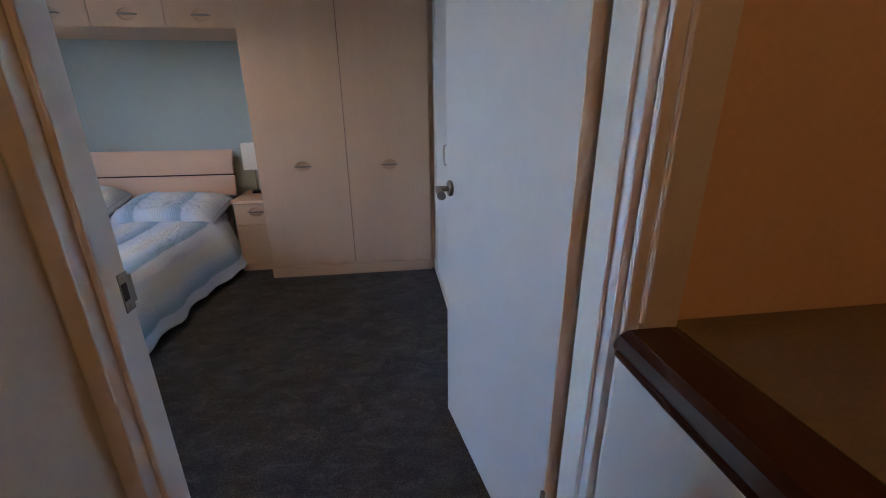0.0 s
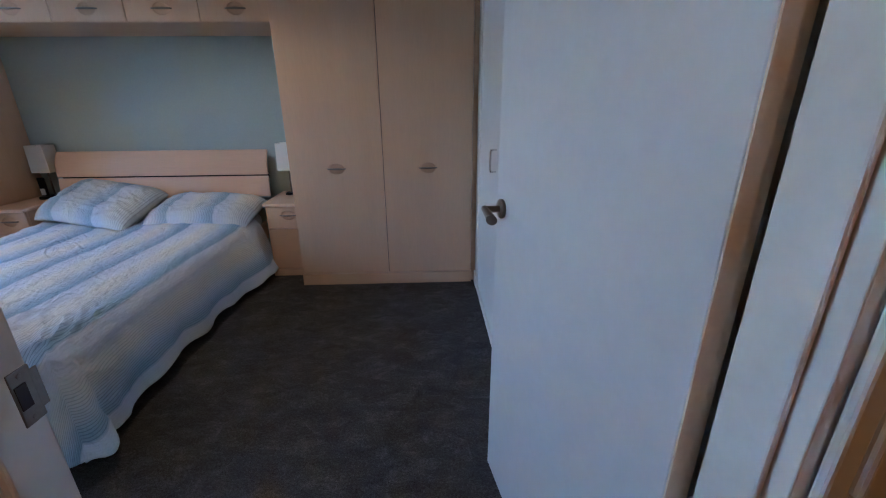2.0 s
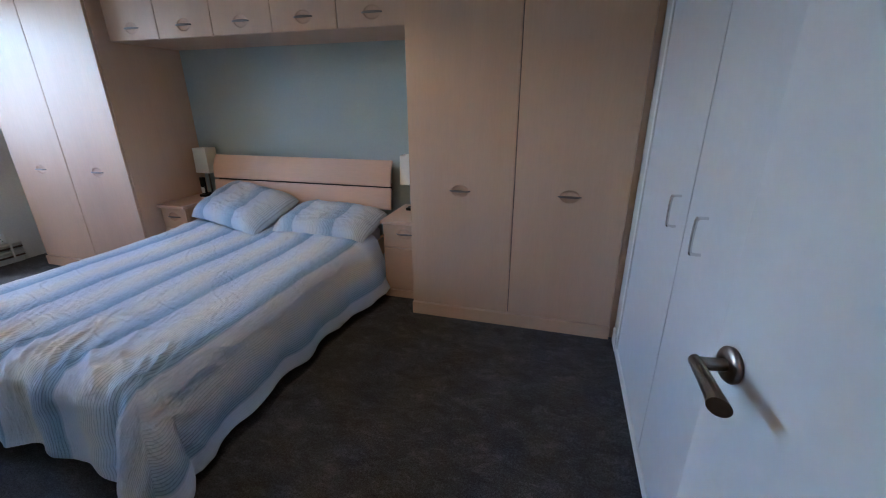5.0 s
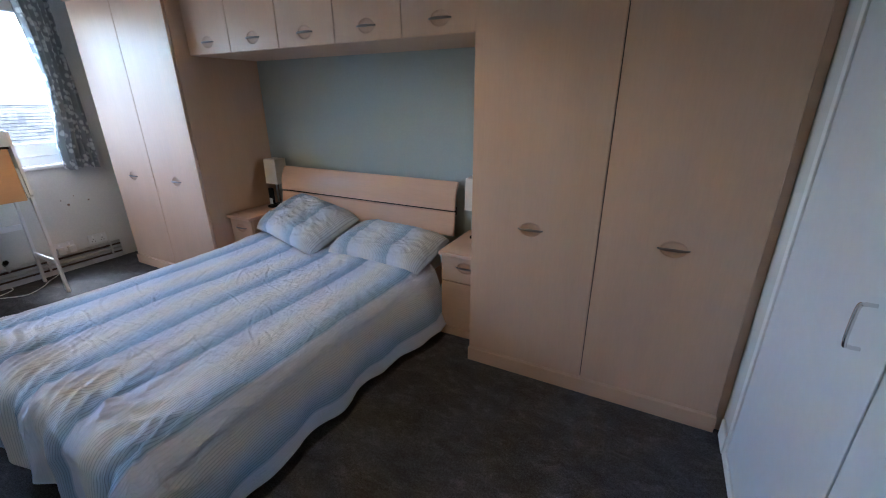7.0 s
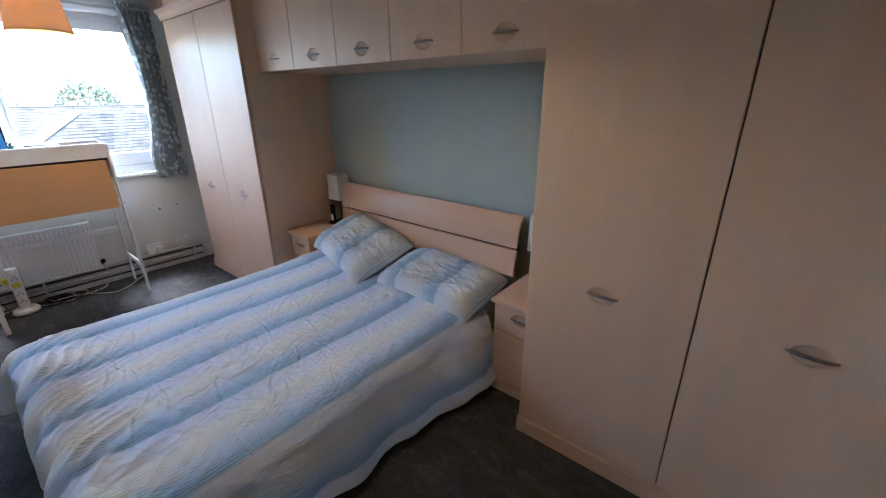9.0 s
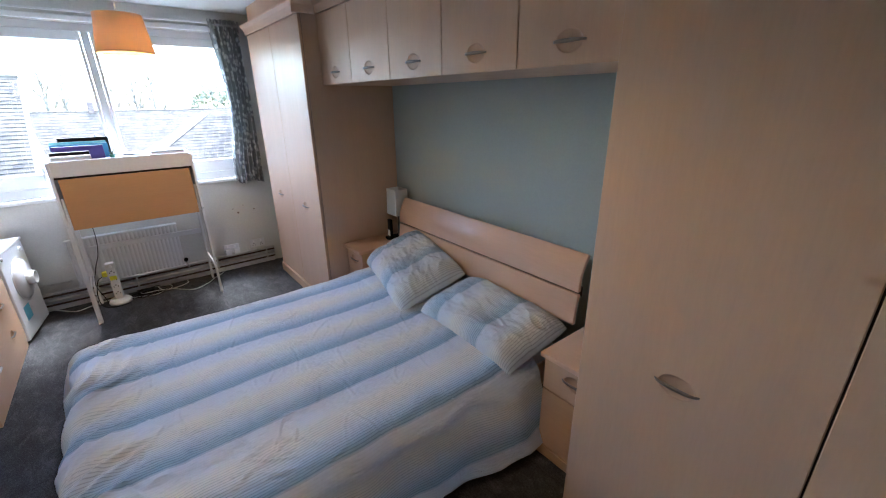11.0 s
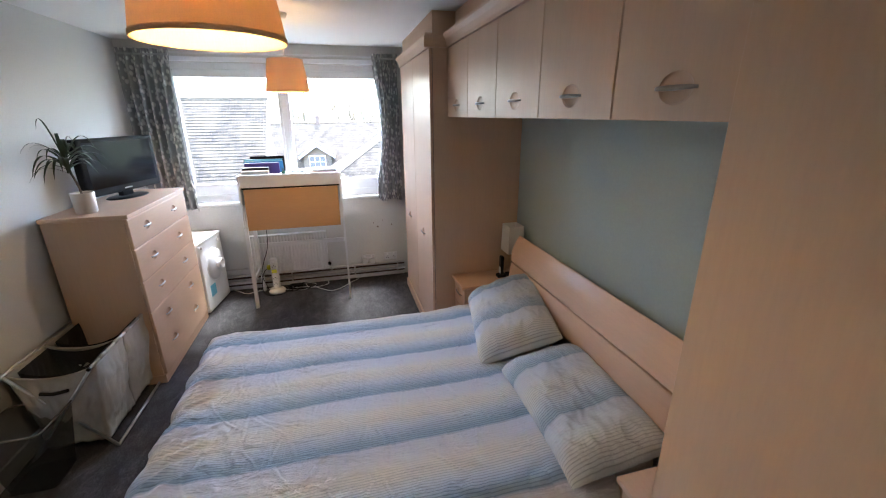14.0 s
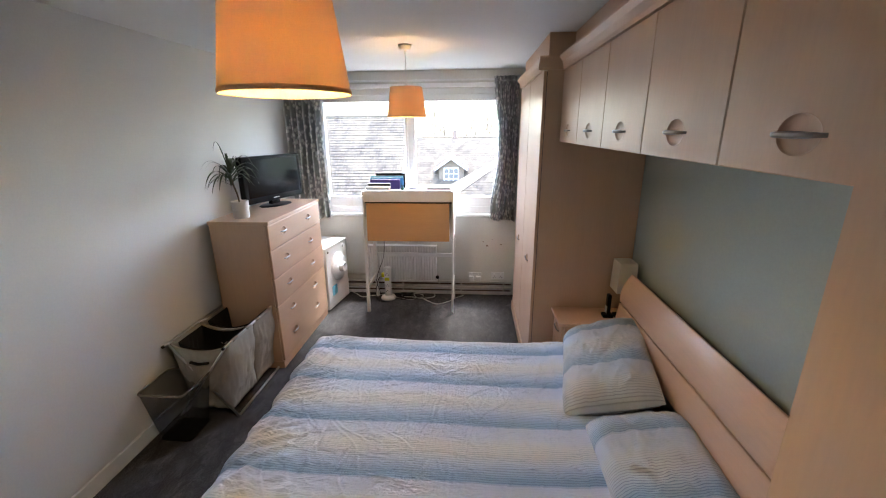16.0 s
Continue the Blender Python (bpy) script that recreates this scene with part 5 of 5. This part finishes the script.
for x in (d0 + 0.05, d1 - 0.05):
    for y in (e0 + 0.05, e1 - 0.05):
        part("foot", box(x - 0.018, x + 0.018, y - 0.018, y + 0.018, 0.0, 0.0118), M_BLACK, dr)

dr.rotation_euler = (0, 0, radians(-8))

# ---- chest of drawers ----
cx0, cx1, cy0, cy1 = -4.165, -3.150, 0.61, 1.055
chest = thing("chest_of_drawers", (-3.68, 0.82, 0), "tall maple-effect chest of drawers against the wall", "chest of drawers")
part("body", box(cx0 + 0.006, cx1 - 0.006, cy0, cy1 - 0.022, 0.06, 1.178), M_MAPLE, chest)
part("plinth", box(cx0 + 0.004, cx1 - 0.002, cy0 + 0.002, cy1 - 0.008, 0, 0.062, 0.002), M_MAPLE_H, chest)
part("top", box(cx0 - 0.004, cx1 + 0.006, cy0 - 0.004, cy1 + 0.012, 1.180, 1.206, 0.004), M_MAPLE_H, chest)
# Dark sheet behind the drawer fronts, painted shade for their gaps.
part("back_board", box(cx0 + 0.012, cx1 - 0.012, cy1 - 0.0215, cy1 - 0.0195, 0.07, 1.174), M_GAP_SHADE, chest)


for z0, z1, ks in ((0.981, 1.175, (1.085,)), (0.757, 0.978, (0.868,)), (0.537, 0.754, (0.655,)), (0.070, 0.534, (0.435, 0.225))):
    holes = [(x, z) for z in ks for x in (-3.395, -3.88)]
    d = part("drawer_front", cup_front(cx0 + 0.008, cx1 - 0.008, z0, z1, cy1, 1, holes, 0.030, 0.004, top=0.006), M_MAPLE_H, chest)
    for z in ks:
        for x in (-3.395, -3.88):
            grip(d, x, cy1, z, 0.030, 0.098, 1, M_ALU, 1.0)

# ---- television ----
tv = thing("television", (-3.86, 0.77, 1.206), "black flat-screen television on an oval stand", "television")
tm = pose(-3.855, 0.780, 0, 0, 0, 180 - 17)


def in_tv(bm):
    bmesh.ops.transform(bm, matrix=tm, verts=bm.verts)
    return bm


body = part("bezel", in_tv(box(-0.335, 0.335, -0.030, 0.030, 1.252, 1.635, 0.010, segs=3)), M_BLACK, tv)
part("screen", in_tv(box(-0.298, 0.298, -0.0325, -0.0303, 1.302, 1.61)), M_SCREEN, body, "dark switched-off screen")
part("back_bulge", in_tv(box(-0.20, 0.20, 0.028, 0.07, 1.30, 1.58, 0.02)), M_BLACK, body)
bm = bmesh.new()
for k in range(6):
    box(-0.036 + k * 0.0125, -0.027 + k * 0.0125, -0.0312, -0.0302, 1.272, 1.280, bm=bm)
part("maker_mark", in_tv(bm), M_PLASTIC, body, "small pale mark")
part("neck", in_tv(box(-0.05, 0.05, -0.018, 0.022, 1.215, 1.27, 0.006)), M_BLACK, tv)
bm = lathe([(0.0, 0.014), (0.10, 0.012), (0.155, 0.008), (0.165, 0.002), (0.163, 0.0), (0.0, 0.0)], 40)
bmesh.ops.scale(bm, vec=(1.0, 0.62, 1.0), verts=bm.verts)
bmesh.ops.translate(bm, vec=(0, -0.01, 1.2065), verts=bm.verts)
part("stand_base", in_tv(bm), M_BLACK, tv, smooth=True)

# ---- pot plant ----
px, py, pz = -3.29, 0.795, 1.2065
pl = thing("pot_plant", (px, py, pz), "spiky dragon plant in a white ceramic pot", "plant")
part("pot", lathe([(0.0, 0.0), (0.052, 0.0), (0.056, 0.01), (0.060, 0.125), (0.058, 0.128), (0.054, 0.122), (0.052, 0.105), (0.0, 0.105)], 36, at=(px, py, pz)), M_CERAMIC, pl, smooth=True)
part("soil", lathe([(0.0, 0.110), (0.03, 0.112), (0.052, 0.106)], 20, at=(px, py, pz)), M_SOIL, pl)
stem = smooth_path([(px, py, pz + 0.10), (px + 0.004, py - 0.005, pz + 0.17), (px + 0.028, py - 0.01, pz + 0.25), (px + 0.05, py - 0.012, pz + 0.34)], 6)
part("stem", tube(stem, 0.006, 8), M_STEM, pl, smooth=True)
rnd = random.Random(11)
for k in range(32):
    a = k * 2.4 + rnd.uniform(-0.3, 0.3)
    base = Vector(stem[-1]) - Vector((0, 0, 0.09 * rnd.random()))
    ln = rnd.uniform(0.24, 0.40) * (1.15 if k == 5 else 1)
    rise = rnd.uniform(0.5, 1.3) if k % 11 != 5 else 1.9
    wd = rnd.uniform(0.0055, 0.0085)
    dirx, diry = math.cos(a), math.sin(a) * 0.8
    if k % 11 == 5:
        dirx, diry = dirx * 0.35, diry * 0.35
    if base.y + diry * ln * 0.8 < Y_S + 0.03:
        diry = abs(diry) * 0.5
    bm = bmesh.new()
    rows = []
    for i in range(9):
        s = i / 8
        c = base + Vector((dirx * ln * s * (1 - 0.25 * s), diry * ln * s * (1 - 0.25 * s), ln * (rise * s - (rise * 0.50 + 0.50) * s * s)))
        w = wd * (1 - s ** 2.5) * (0.55 + 0.9 * min(1, s * 4)) + 0.0004
        side = Vector((-diry, dirx, 0)).normalized() * w
        rows.append((bm.verts.new(c - side), bm.verts.new(c + Vector((0, 0, -0.0025 * (1 - s)))), bm.verts.new(c + side)))
    for p, q in zip(rows, rows[1:]):
        for i in range(2):
            bm.faces.new((p[i], p[i + 1], q[i + 1], q[i]))
    part("leaf", bm, M_LEAF, pl, smooth=True)

# ---- laundry hamper on a crossed tube frame ----
hx0, hx1, hy0, hy1, hz = -3.215, -2.575, 0.600, 0.995, 0.535
ham = thing("laundry_hamper", (-2.9, 0.8, 0), "grey canvas laundry hamper on a crossed metal frame", "laundry hamper")
for x in (hx0, hx1):
    part("cross_bar", tube([(x, hy0, hz), (x, hy1, 0.010)], 0.008, 10), M_ALU, ham, smooth=True)
    part("cross_bar", tube([(x + 0.012, hy0 + 0.004, 0.010), (x + 0.012, hy1, hz)], 0.008, 10), M_ALU, ham, smooth=True)
for y, z in ((hy0, hz), (hy1, hz)):
    b = part("top_bar", tube([(hx0 - 0.015, y, z), (hx1 + 0.035, y, z)], 0.0085, 12), M_ALU, ham, "shiny round top bar", True)
    part("end_cap", tube([(hx1 + 0.033, y, z), (hx1 + 0.045, y, z)], 0.0095, 10), M_BLACK, b)
for y in (hy0 + 0.004, hy1):
    part("foot_bar", tube([(hx0, y, 0.010), (hx1, y, 0.010)], 0.0078, 10), M_ALU, ham, smooth=True)


def bag(u, v, bx0, bx1):
    """Round the four sides of one bag and down to its floor."""
    per = u * 4
    k = int(min(3.999, per))
    f = per - k
    z = hz - 0.002 - 0.475 * v
    pinch = 0.075 * v + 0.02 * math.sin(math.pi * v)
    ay0, ay1 = hy0 + 0.008 + pinch * 0.8, hy1 + 0.004 - pinch * 0.55
    cs = [(bx0, ay1), (bx1, ay1), (bx1, ay0), (bx0, ay0), (bx0, ay1)]
    x = cs[k][0] + (cs[k + 1][0] - cs[k][0]) * f
    y = cs[k][1] + (cs[k + 1][1] - cs[k][1]) * f
    sag = 0.045 * math.sin(math.pi * f) ** 0.8 * (1 - v) ** 2 if k in (1, 3) else 0.0
    bul = (0.030 if k in (0, 2) else 0.020) * math.sin(math.pi * min(1.0, v * 1.15)) * math.sin(math.pi * f) ** 0.6
    n0 = noise.noise(Vector((f * 3 + k * 3 + bx0, v * 2, 5)))
    crease = max(0.0, 1 - 6 * abs(noise.noise(Vector((f * 3.5 + v * 1.5 + k + bx0 * 3, v * 2.2 - f, 7)))))
    fold = 0.014 * n0 + 0.007 * noise.noise(Vector((f * 12 + k * 3, v * 5 + bx0, 5))) + 0.008 * crease
    o = (bul + fold) * min(1, v * 4)
    x += (0, 1, 0, -1)[k] * o
    y += (1, 0, -1, 0)[k] * o
    return Vector((x, y, z - sag))


HMID = -2.885
for bx0, bx1 in ((hx0 + 0.018, HMID - 0.006), (HMID + 0.006, hx1 - 0.012)):
    bo = part("canvas_bag", sheet(112, 30, lambda u, v: bag(u, v, bx0, bx1)), M_CANVAS, ham, "creased grey canvas bag", True)
    so = bo.modifiers.new("thickness", "SOLIDIFY")
    so.thickness, so.offset = 0.003, 1
    lining = sheet(96, 20, lambda u, v: bag(u, v * 0.97 + 0.012, bx0, bx1))
    mx, my = (bx0 + bx1) / 2, (hy0 + hy1) / 2
    for vt in lining.verts:
        vt.co = Vector((mx + (vt.co.x - mx) * 0.82, my + (vt.co.y - my) * 0.82, vt.co.z))
    part("bag_lining", lining, M_DARKCLOTH, bo, "dark brown lining", True)
    part("bag_floor", box(bx0 + 0.02, bx1 - 0.02, hy0 + 0.08, hy1 - 0.06, 0.055, 0.062), M_DARKCLOTH, bo)
slot = tube(smooth_path([(hx1 + 0.009, 0.735, 0.412), (hx1 + 0.013, 0.795, 0.404), (hx1 + 0.010, 0.86, 0.412)], 6), 0.009, 8)
part("carry_slot", slot, M_DARKCLOTH, ham, "black carrying slot", True)
for xa, xb in ((hx0 + 0.05, hx0 + 0.11), (HMID - 0.09, HMID - 0.035), (HMID + 0.03, HMID + 0.09), (hx1 - 0.12, hx1 - 0.06)):
    part("loop_tab", tube([(xa, hy1, hz), (xa + 0.25 * (xb - xa), hy1, hz + 0.0008), (xb, hy1, hz)], 0.0105, 12), M_CANVAS, ham, "canvas sleeve over the bar", True)
lau = thing("dark_laundry", (-2.9, 0.8, 0.08), "heap of dark clothes inside the hamper", "laundry")


def heap(u, v):
    x, y = hx0 + 0.06 + (hx1 - hx0 - 0.11) * u, hy0 + 0.12 + (hy1 - hy0 - 0.22) * v
    return Vector((x, y, 0.08 + 0.26 * (math.sin(math.pi * u) * math.sin(math.pi * v)) ** 0.4 + 0.05 * noise.noise(Vector((x * 9, y * 9, 2)))))


part("clothes", sheet(26, 18, heap), M_DARKCLOTH, lau, smooth=True)

# ---- mesh waste bin ----
M_MESH = bpy.data.materials.new("black_wire_mesh")
M_MESH.use_nodes = True
nt = M_MESH.node_tree
pr = nt.nodes["Principled BSDF"]
pr.inputs["Base Color"].default_value, pr.inputs["Roughness"].default_value, pr.inputs["Metallic"].default_value = (0.07, 0.07, 0.075, 1), 0.5, 0.5
tr = nt.nodes.new("ShaderNodeBsdfTransparent")
ms = nt.nodes.new("ShaderNodeMixShader")
tc = nt.nodes.new("ShaderNodeTexCoord")
br = nt.nodes.new("ShaderNodeTexNoise")
br.inputs["Scale"].default_value = 700
nt.links.new(tc.outputs["Object"], br.inputs["Vector"])
nt.links.new(ramp(nt, br.outputs["Fac"], [(0.40, (0.25, 0.25, 0.25)), (0.60, (0.65, 0.65, 0.65))]).outputs[0], ms.inputs[0])
nt.links.new(tr.outputs[0], ms.inputs[1])
nt.links.new(pr.outputs[0], ms.inputs[2])
nt.links.new(ms.outputs[0], nt.nodes["Material Output"].inputs["Surface"])
bin_ = thing("waste_bin", (-2.42, 0.74, 0), "square black wire mesh waste bin against the wall", "waste bin")
bc = Vector((-2.44, 0.718, 0))
bm = bmesh.new()
lo = [bm.verts.new(bc + Vector((a * 0.100, b * 0.100, 0.004))) for a, b in ((-1, -1), (1, -1), (1, 1), (-1, 1))]
hi = [bm.verts.new(bc + Vector((a * 0.142, b * 0.142, 0.352))) for a, b in ((-1, -1), (1, -1), (1, 1), (-1, 1))]
for i in range(4):
    bm.faces.new((lo[i], lo[(i + 1) % 4], hi[(i + 1) % 4], hi[i]))
bmesh.ops.bevel(bm, geom=[e for e in bm.edges if abs(e.verts[0].co.z - e.verts[1].co.z) > 0.1], offset=0.03, segments=4, affect="EDGES", profile=0.5)
part("mesh_wall", bm, M_MESH, bin_, smooth=True)
part("bin_floor", box(bc.x - 0.099, bc.x + 0.099, bc.y - 0.099, bc.y + 0.099, 0.001, 0.006, 0.002), M_BLACK, bin_)


def ring(hw, z, r):
    pts = []
    for k in range(4):
        sx, sy = ((1, 1), (-1, 1), (-1, -1), (1, -1))[k]
        for i in range(6):
            a = radians(90 * k + 90 * i / 5)
            pts.append((bc.x + sx * (hw - 0.03) + 0.03 * math.cos(a), bc.y + sy * (hw - 0.03) + 0.03 * math.sin(a), z))
    pts.append(pts[0])
    return tube(pts, r, 8)


part("rim", ring(0.143, 0.353, 0.005), M_STEEL, bin_, "round steel rim", True)
part("foot_rim", ring(0.101, 0.005, 0.004), M_BLACK, bin_, "", True)

# ---- outside ----
M_PANE = surface("grey_reflecting_pane", (0.24, 0.23, 0.21), 0.15, var=0.1, bump=0)
setting("ground", box(-400, 200, -300, 300, -7.0, -6.5), M_GROUND, "grass and ground far below the window", "ground")


def roof_courses(x_ridge, z_ridge, y0, y1, run, slope, pitch_len, tile_w, bm, y_cut=None, thick=0.012):
    """Overlapping courses of separate tiles on a plane that falls towards +x."""
    c, s = math.cos(slope), math.sin(slope)
    rows = int(run / pitch_len)
    r = random.Random(7)
    for j in range(rows):
        d0 = j * pitch_len
        off = (j % 2) * tile_w / 2
        lo, hi = (y0, y1) if y_cut is None else y_cut(d0)
        k = 0
        y = lo - off
        while y < hi:
            a, b = max(lo, y), min(hi, y + tile_w - 0.006)
            if b - a > 0.03:
                lift = thick + r.uniform(0, 0.008)
                p = []
                for dd, h in ((d0, 0.004), (d0 + pitch_len * 1.02, lift)):
                    for yy in (a, b):
                        p.append(Vector((x_ridge + dd * c + h * s, yy, z_ridge - dd * s + h * c)))
                q = [v - Vector((0.010 * s, 0, 0.010 * c)) for v in p[2:]]
                vs = [bm.verts.new(v) for v in p + q]
                bm.faces.new((vs[0], vs[1], vs[3], vs[2]))
                bm.faces.new((vs[2], vs[3], vs[5], vs[4]))
            y += tile_w
    return bm


M_DORMER = surface("weathered_pale_boarding", (0.27, 0.21, 0.145), 0.8, var=0.12, grain=14, bump=0.1, stretch=(1, 1, 6))

# near house with a wide slate roof
h1 = thing("slate_house", (-16, -4, -6.5), "house with a broad weathered slate roof outside the window", "house")
part("wall", box(-18.0, -11.2, -9.0, 0.2, -6.5, -1.2), M_BRICK, h1)
bm = prism([(-14.5, 2.24), (-10.9, -1.14), (-18.1, -1.14)], "y", -9.0, 0.22)
part("roof_deck", bm, M_BRICK, h1)
part("roof_tiles", roof_courses(-14.5, 2.28, -9.2, 0.40, 5.0, math.atan2(3.38, 3.6), 0.115, 0.17, bmesh.new()), M_SLATE, h1, "weathered grey slates")
tagged(h1.children[-1], kind="stuff")
part("ridge_tiles", tube([(-14.5, -9.2, 2.25), (-14.5, 0.42, 2.25)], 0.06, 10), M_SLATE, h1)
bm = prism([(-14.5, 2.26), (-14.5, 2.08), (-10.9, -1.30), (-10.8, -1.16)], "y", 0.40, 0.46)
part("verge_board", bm, M_UPVC, h1, "pale verge board")
# farther house with a dormer
h2 = thing("dormer_house", (-31, 4, -6.5), "long tiled house with a white gabled dormer window", "house")
part("wall", box(-34.5, -27.4, -10, 22, -6.5, -2.3), M_BRICK, h2)
part("roof_deck", prism([(-31, 1.22), (-26.8, -2.9), (-35.2, -2.9)], "y", -10, 22), M_BRICK, h2)
part("roof_tiles", roof_courses(-31, 1.26, -10.1, 22, 5.9, math.atan2(4.12, 4.2), 0.20, 0.30, bmesh.new()), M_SLATE_B, h2, "weathered brown tiles")
tagged(h2.children[-1], kind="stuff")
part("ridge_tiles", tube([(-31, -10.1, 1.22), (-31, 22, 1.22)], 0.07, 8), M_SLATE_B, h2)
part("chimney", box(-31.15, -30.85, 1.05, 1.35, 1.0, 1.75, 0.02), M_BRICK, h2)
dy, dz = 1.08, -0.27
part("dormer_wall", prism([(dy - 0.85, dz - 1.9), (dy + 0.85, dz - 1.9), (dy + 0.85, dz - 0.40), (dy, dz + 0.25), (dy - 0.85, dz - 0.40)], "x", -29.8, -28.2), M_DORMER, h2, "pale boarded dormer")
for s in (-1, 1):
    part("dormer_roof", prism([(dy, dz + 0.42), (dy, dz + 0.28), (dy + s * 1.12, dz - 0.52), (dy + s * 1.18, dz - 0.42)], "x", -30.5, -28.0), M_SLATE_B, h2)
    part("barge_board", prism([(dy, dz + 0.36), (dy, dz + 0.14), (dy + s * 1.10, dz - 0.62), (dy + s * 1.16, dz - 0.46)], "x", -27.99, -27.93), M_UPVC, h2, "white barge board")
dw = part("dormer_window", box(-28.19, -28.12, dy - 0.52, dy + 0.52, dz - 1.55, dz - 0.42, 0.02), M_UPVC, h2, "white dormer window")
for a in range(3):
    for b in range(3):
        part("pane", box(-28.118, -28.11, dy - 0.46 + a * 0.32, dy - 0.18 + a * 0.32, dz - 1.49 + b * 0.35, dz - 1.20 + b * 0.35), M_PANE, dw)
# hipped slate roof at the side
h3 = thing("hipped_house", (-22, 6, -6.5), "low house with a hipped grey slate roof", "house")
part("wall", box(-26.4, -19.2, -0.3, 12, -6.5, -2.95), M_BRICK, h3)
HIP_TOP, HIP_FOOT = Vector((-22.84, 5.33, 1.10)), Vector((-18.9, -0.60, -2.61))
part("roof_deck", prism([(-22.84, 1.04), (-18.9, -2.67), (-26.8, -2.67)], "y", 5.33, 12), M_BRICK, h3)


def hip_cut(d):
    return (HIP_TOP.y - d * (HIP_TOP.y - HIP_FOOT.y) / 5.41, 12.0)


part("roof_tiles", roof_courses(-22.84, 1.10, 0, 0, 5.4, math.atan2(3.71, 3.94), 0.17, 0.26, bmesh.new(), hip_cut), M_SLATE, h3, "grey slates")
tagged(h3.children[-1], kind="stuff")
bm = bmesh.new()
v = [bm.verts.new(p + q) for p in (HIP_TOP, HIP_FOOT) for q in (Vector((0, 0.30, 0.06)), Vector((0, -0.22, 0.06)), Vector((-0.2, -0.22, -0.2)))]
for f in ((0, 1, 4, 3), (1, 2, 5, 4), (2, 0, 3, 5), (0, 2, 1), (3, 4, 5)):
    bm.faces.new([v[i] for i in f])
part("hip_cap", bm, M_DORMER, h3, "pale lead hip flashing")
bm = bmesh.new()
v = [bm.verts.new(p) for p in (HIP_TOP, HIP_FOOT, Vector((-26.8, -0.60, -2.61)), HIP_TOP - Vector((0, 0, 0.3)), HIP_FOOT - Vector((0, 0, 0.3)), Vector((-26.8, -0.60, -2.91)))]
for f in ((0, 1, 2), (3, 5, 4), (0, 3, 4, 1), (1, 4, 5, 2), (2, 5, 3, 0)):
    bm.faces.new([v[i] for i in f])
part("hip_end", bm, M_SLATE, h3)


# bare trees and one evergreen behind the roofs
def bare_tree(x, y, hgt, seed):
    t = thing("bare_tree", (x, y, -6.5), "leafless winter tree behind the roofs", "tree", "trees behind the roofs")
    r = random.Random(seed)
    base = Vector((x, y, -6.5))
    part("trunk", tube([base, base + Vector((0.1, 0.15, hgt * 0.35)), base + Vector((0.1, 0.05, hgt * 0.62)), base + Vector((0, 0.1, hgt * 0.98))], 0.26, 8, taper=0.15), M_BARK, t, smooth=True)
    bm = bmesh.new()
    for k in range(26):
        s = r.uniform(0.40, 0.93)
        p = base + Vector((0.05, 0.1, hgt * s))
        a = r.uniform(0, 6.28)
        ln = (1 - s) * hgt * 0.42 + 0.5
        q = p + Vector((math.cos(a) * ln * 0.5, math.sin(a) * ln * 0.5, ln * 0.75))
        tube([p, (p + q) / 2 + Vector((0, 0, -0.1)), q], 0.075, 5, bm=bm, taper=0.3)
        for m_ in range(4):
            f = r.uniform(0.4, 1.0)
            a2 = a + r.uniform(-1.2, 1.2)
            w = p.lerp(q, f)
            tube([w, w + Vector((math.cos(a2) * ln * 0.22, math.sin(a2) * ln * 0.22, ln * 0.32))], 0.035, 4, bm=bm, taper=0.3)
    part("branches", bm, M_BARK, t)


for k, (x, y, hh) in enumerate(((-52, -1.0, 11.0), (-56, -2.6, 11.6), (-50, 2.2, 10.6), (-54, 4.3, 11.4), (-60, 6.3, 11.8), (-55, 14.0, 11.0))):
    bare_tree(x, y, hh, 20 + k)
ev = thing("evergreen_tree", (-44, 9.8, -6.5), "dense evergreen tree behind the roofs", "tree", "trees behind the roofs")
part("trunk", tube([(-44, 9.8, -6.5), (-44, 9.8, 1.0)], 0.3, 8, taper=0.4), M_BARK, ev)
r = random.Random(9)
bm = bmesh.new()
for k in range(3400):
    a, b, c = r.gauss(0, 1), r.gauss(0, 1), r.gauss(0, 1)
    l = math.sqrt(a * a + b * b + c * c) or 1
    q = r.uniform(0.55, 1.0) ** 0.5 * (1 + 0.22 * noise.noise(Vector((a / l * 2, b / l * 2, c / l * 2))))
    p = Vector((-44 + a / l * 2.6 * q, 9.8 + b / l * 2.3 * q, 0.4 + c / l * 2.7 * q))
    d1 = Vector((r.uniform(-1, 1), r.uniform(-1, 1), r.uniform(-1, 1))).normalized() * 0.16
    d2 = Vector((r.uniform(-1, 1), r.uniform(-1, 1), r.uniform(-1, 1))).normalized() * 0.11
    vs = [bm.verts.new(p + v) for v in (-d1, d2, d1, -d2)]
    bm.faces.new(vs)
part("crown", bm, M_CROWN, ev)
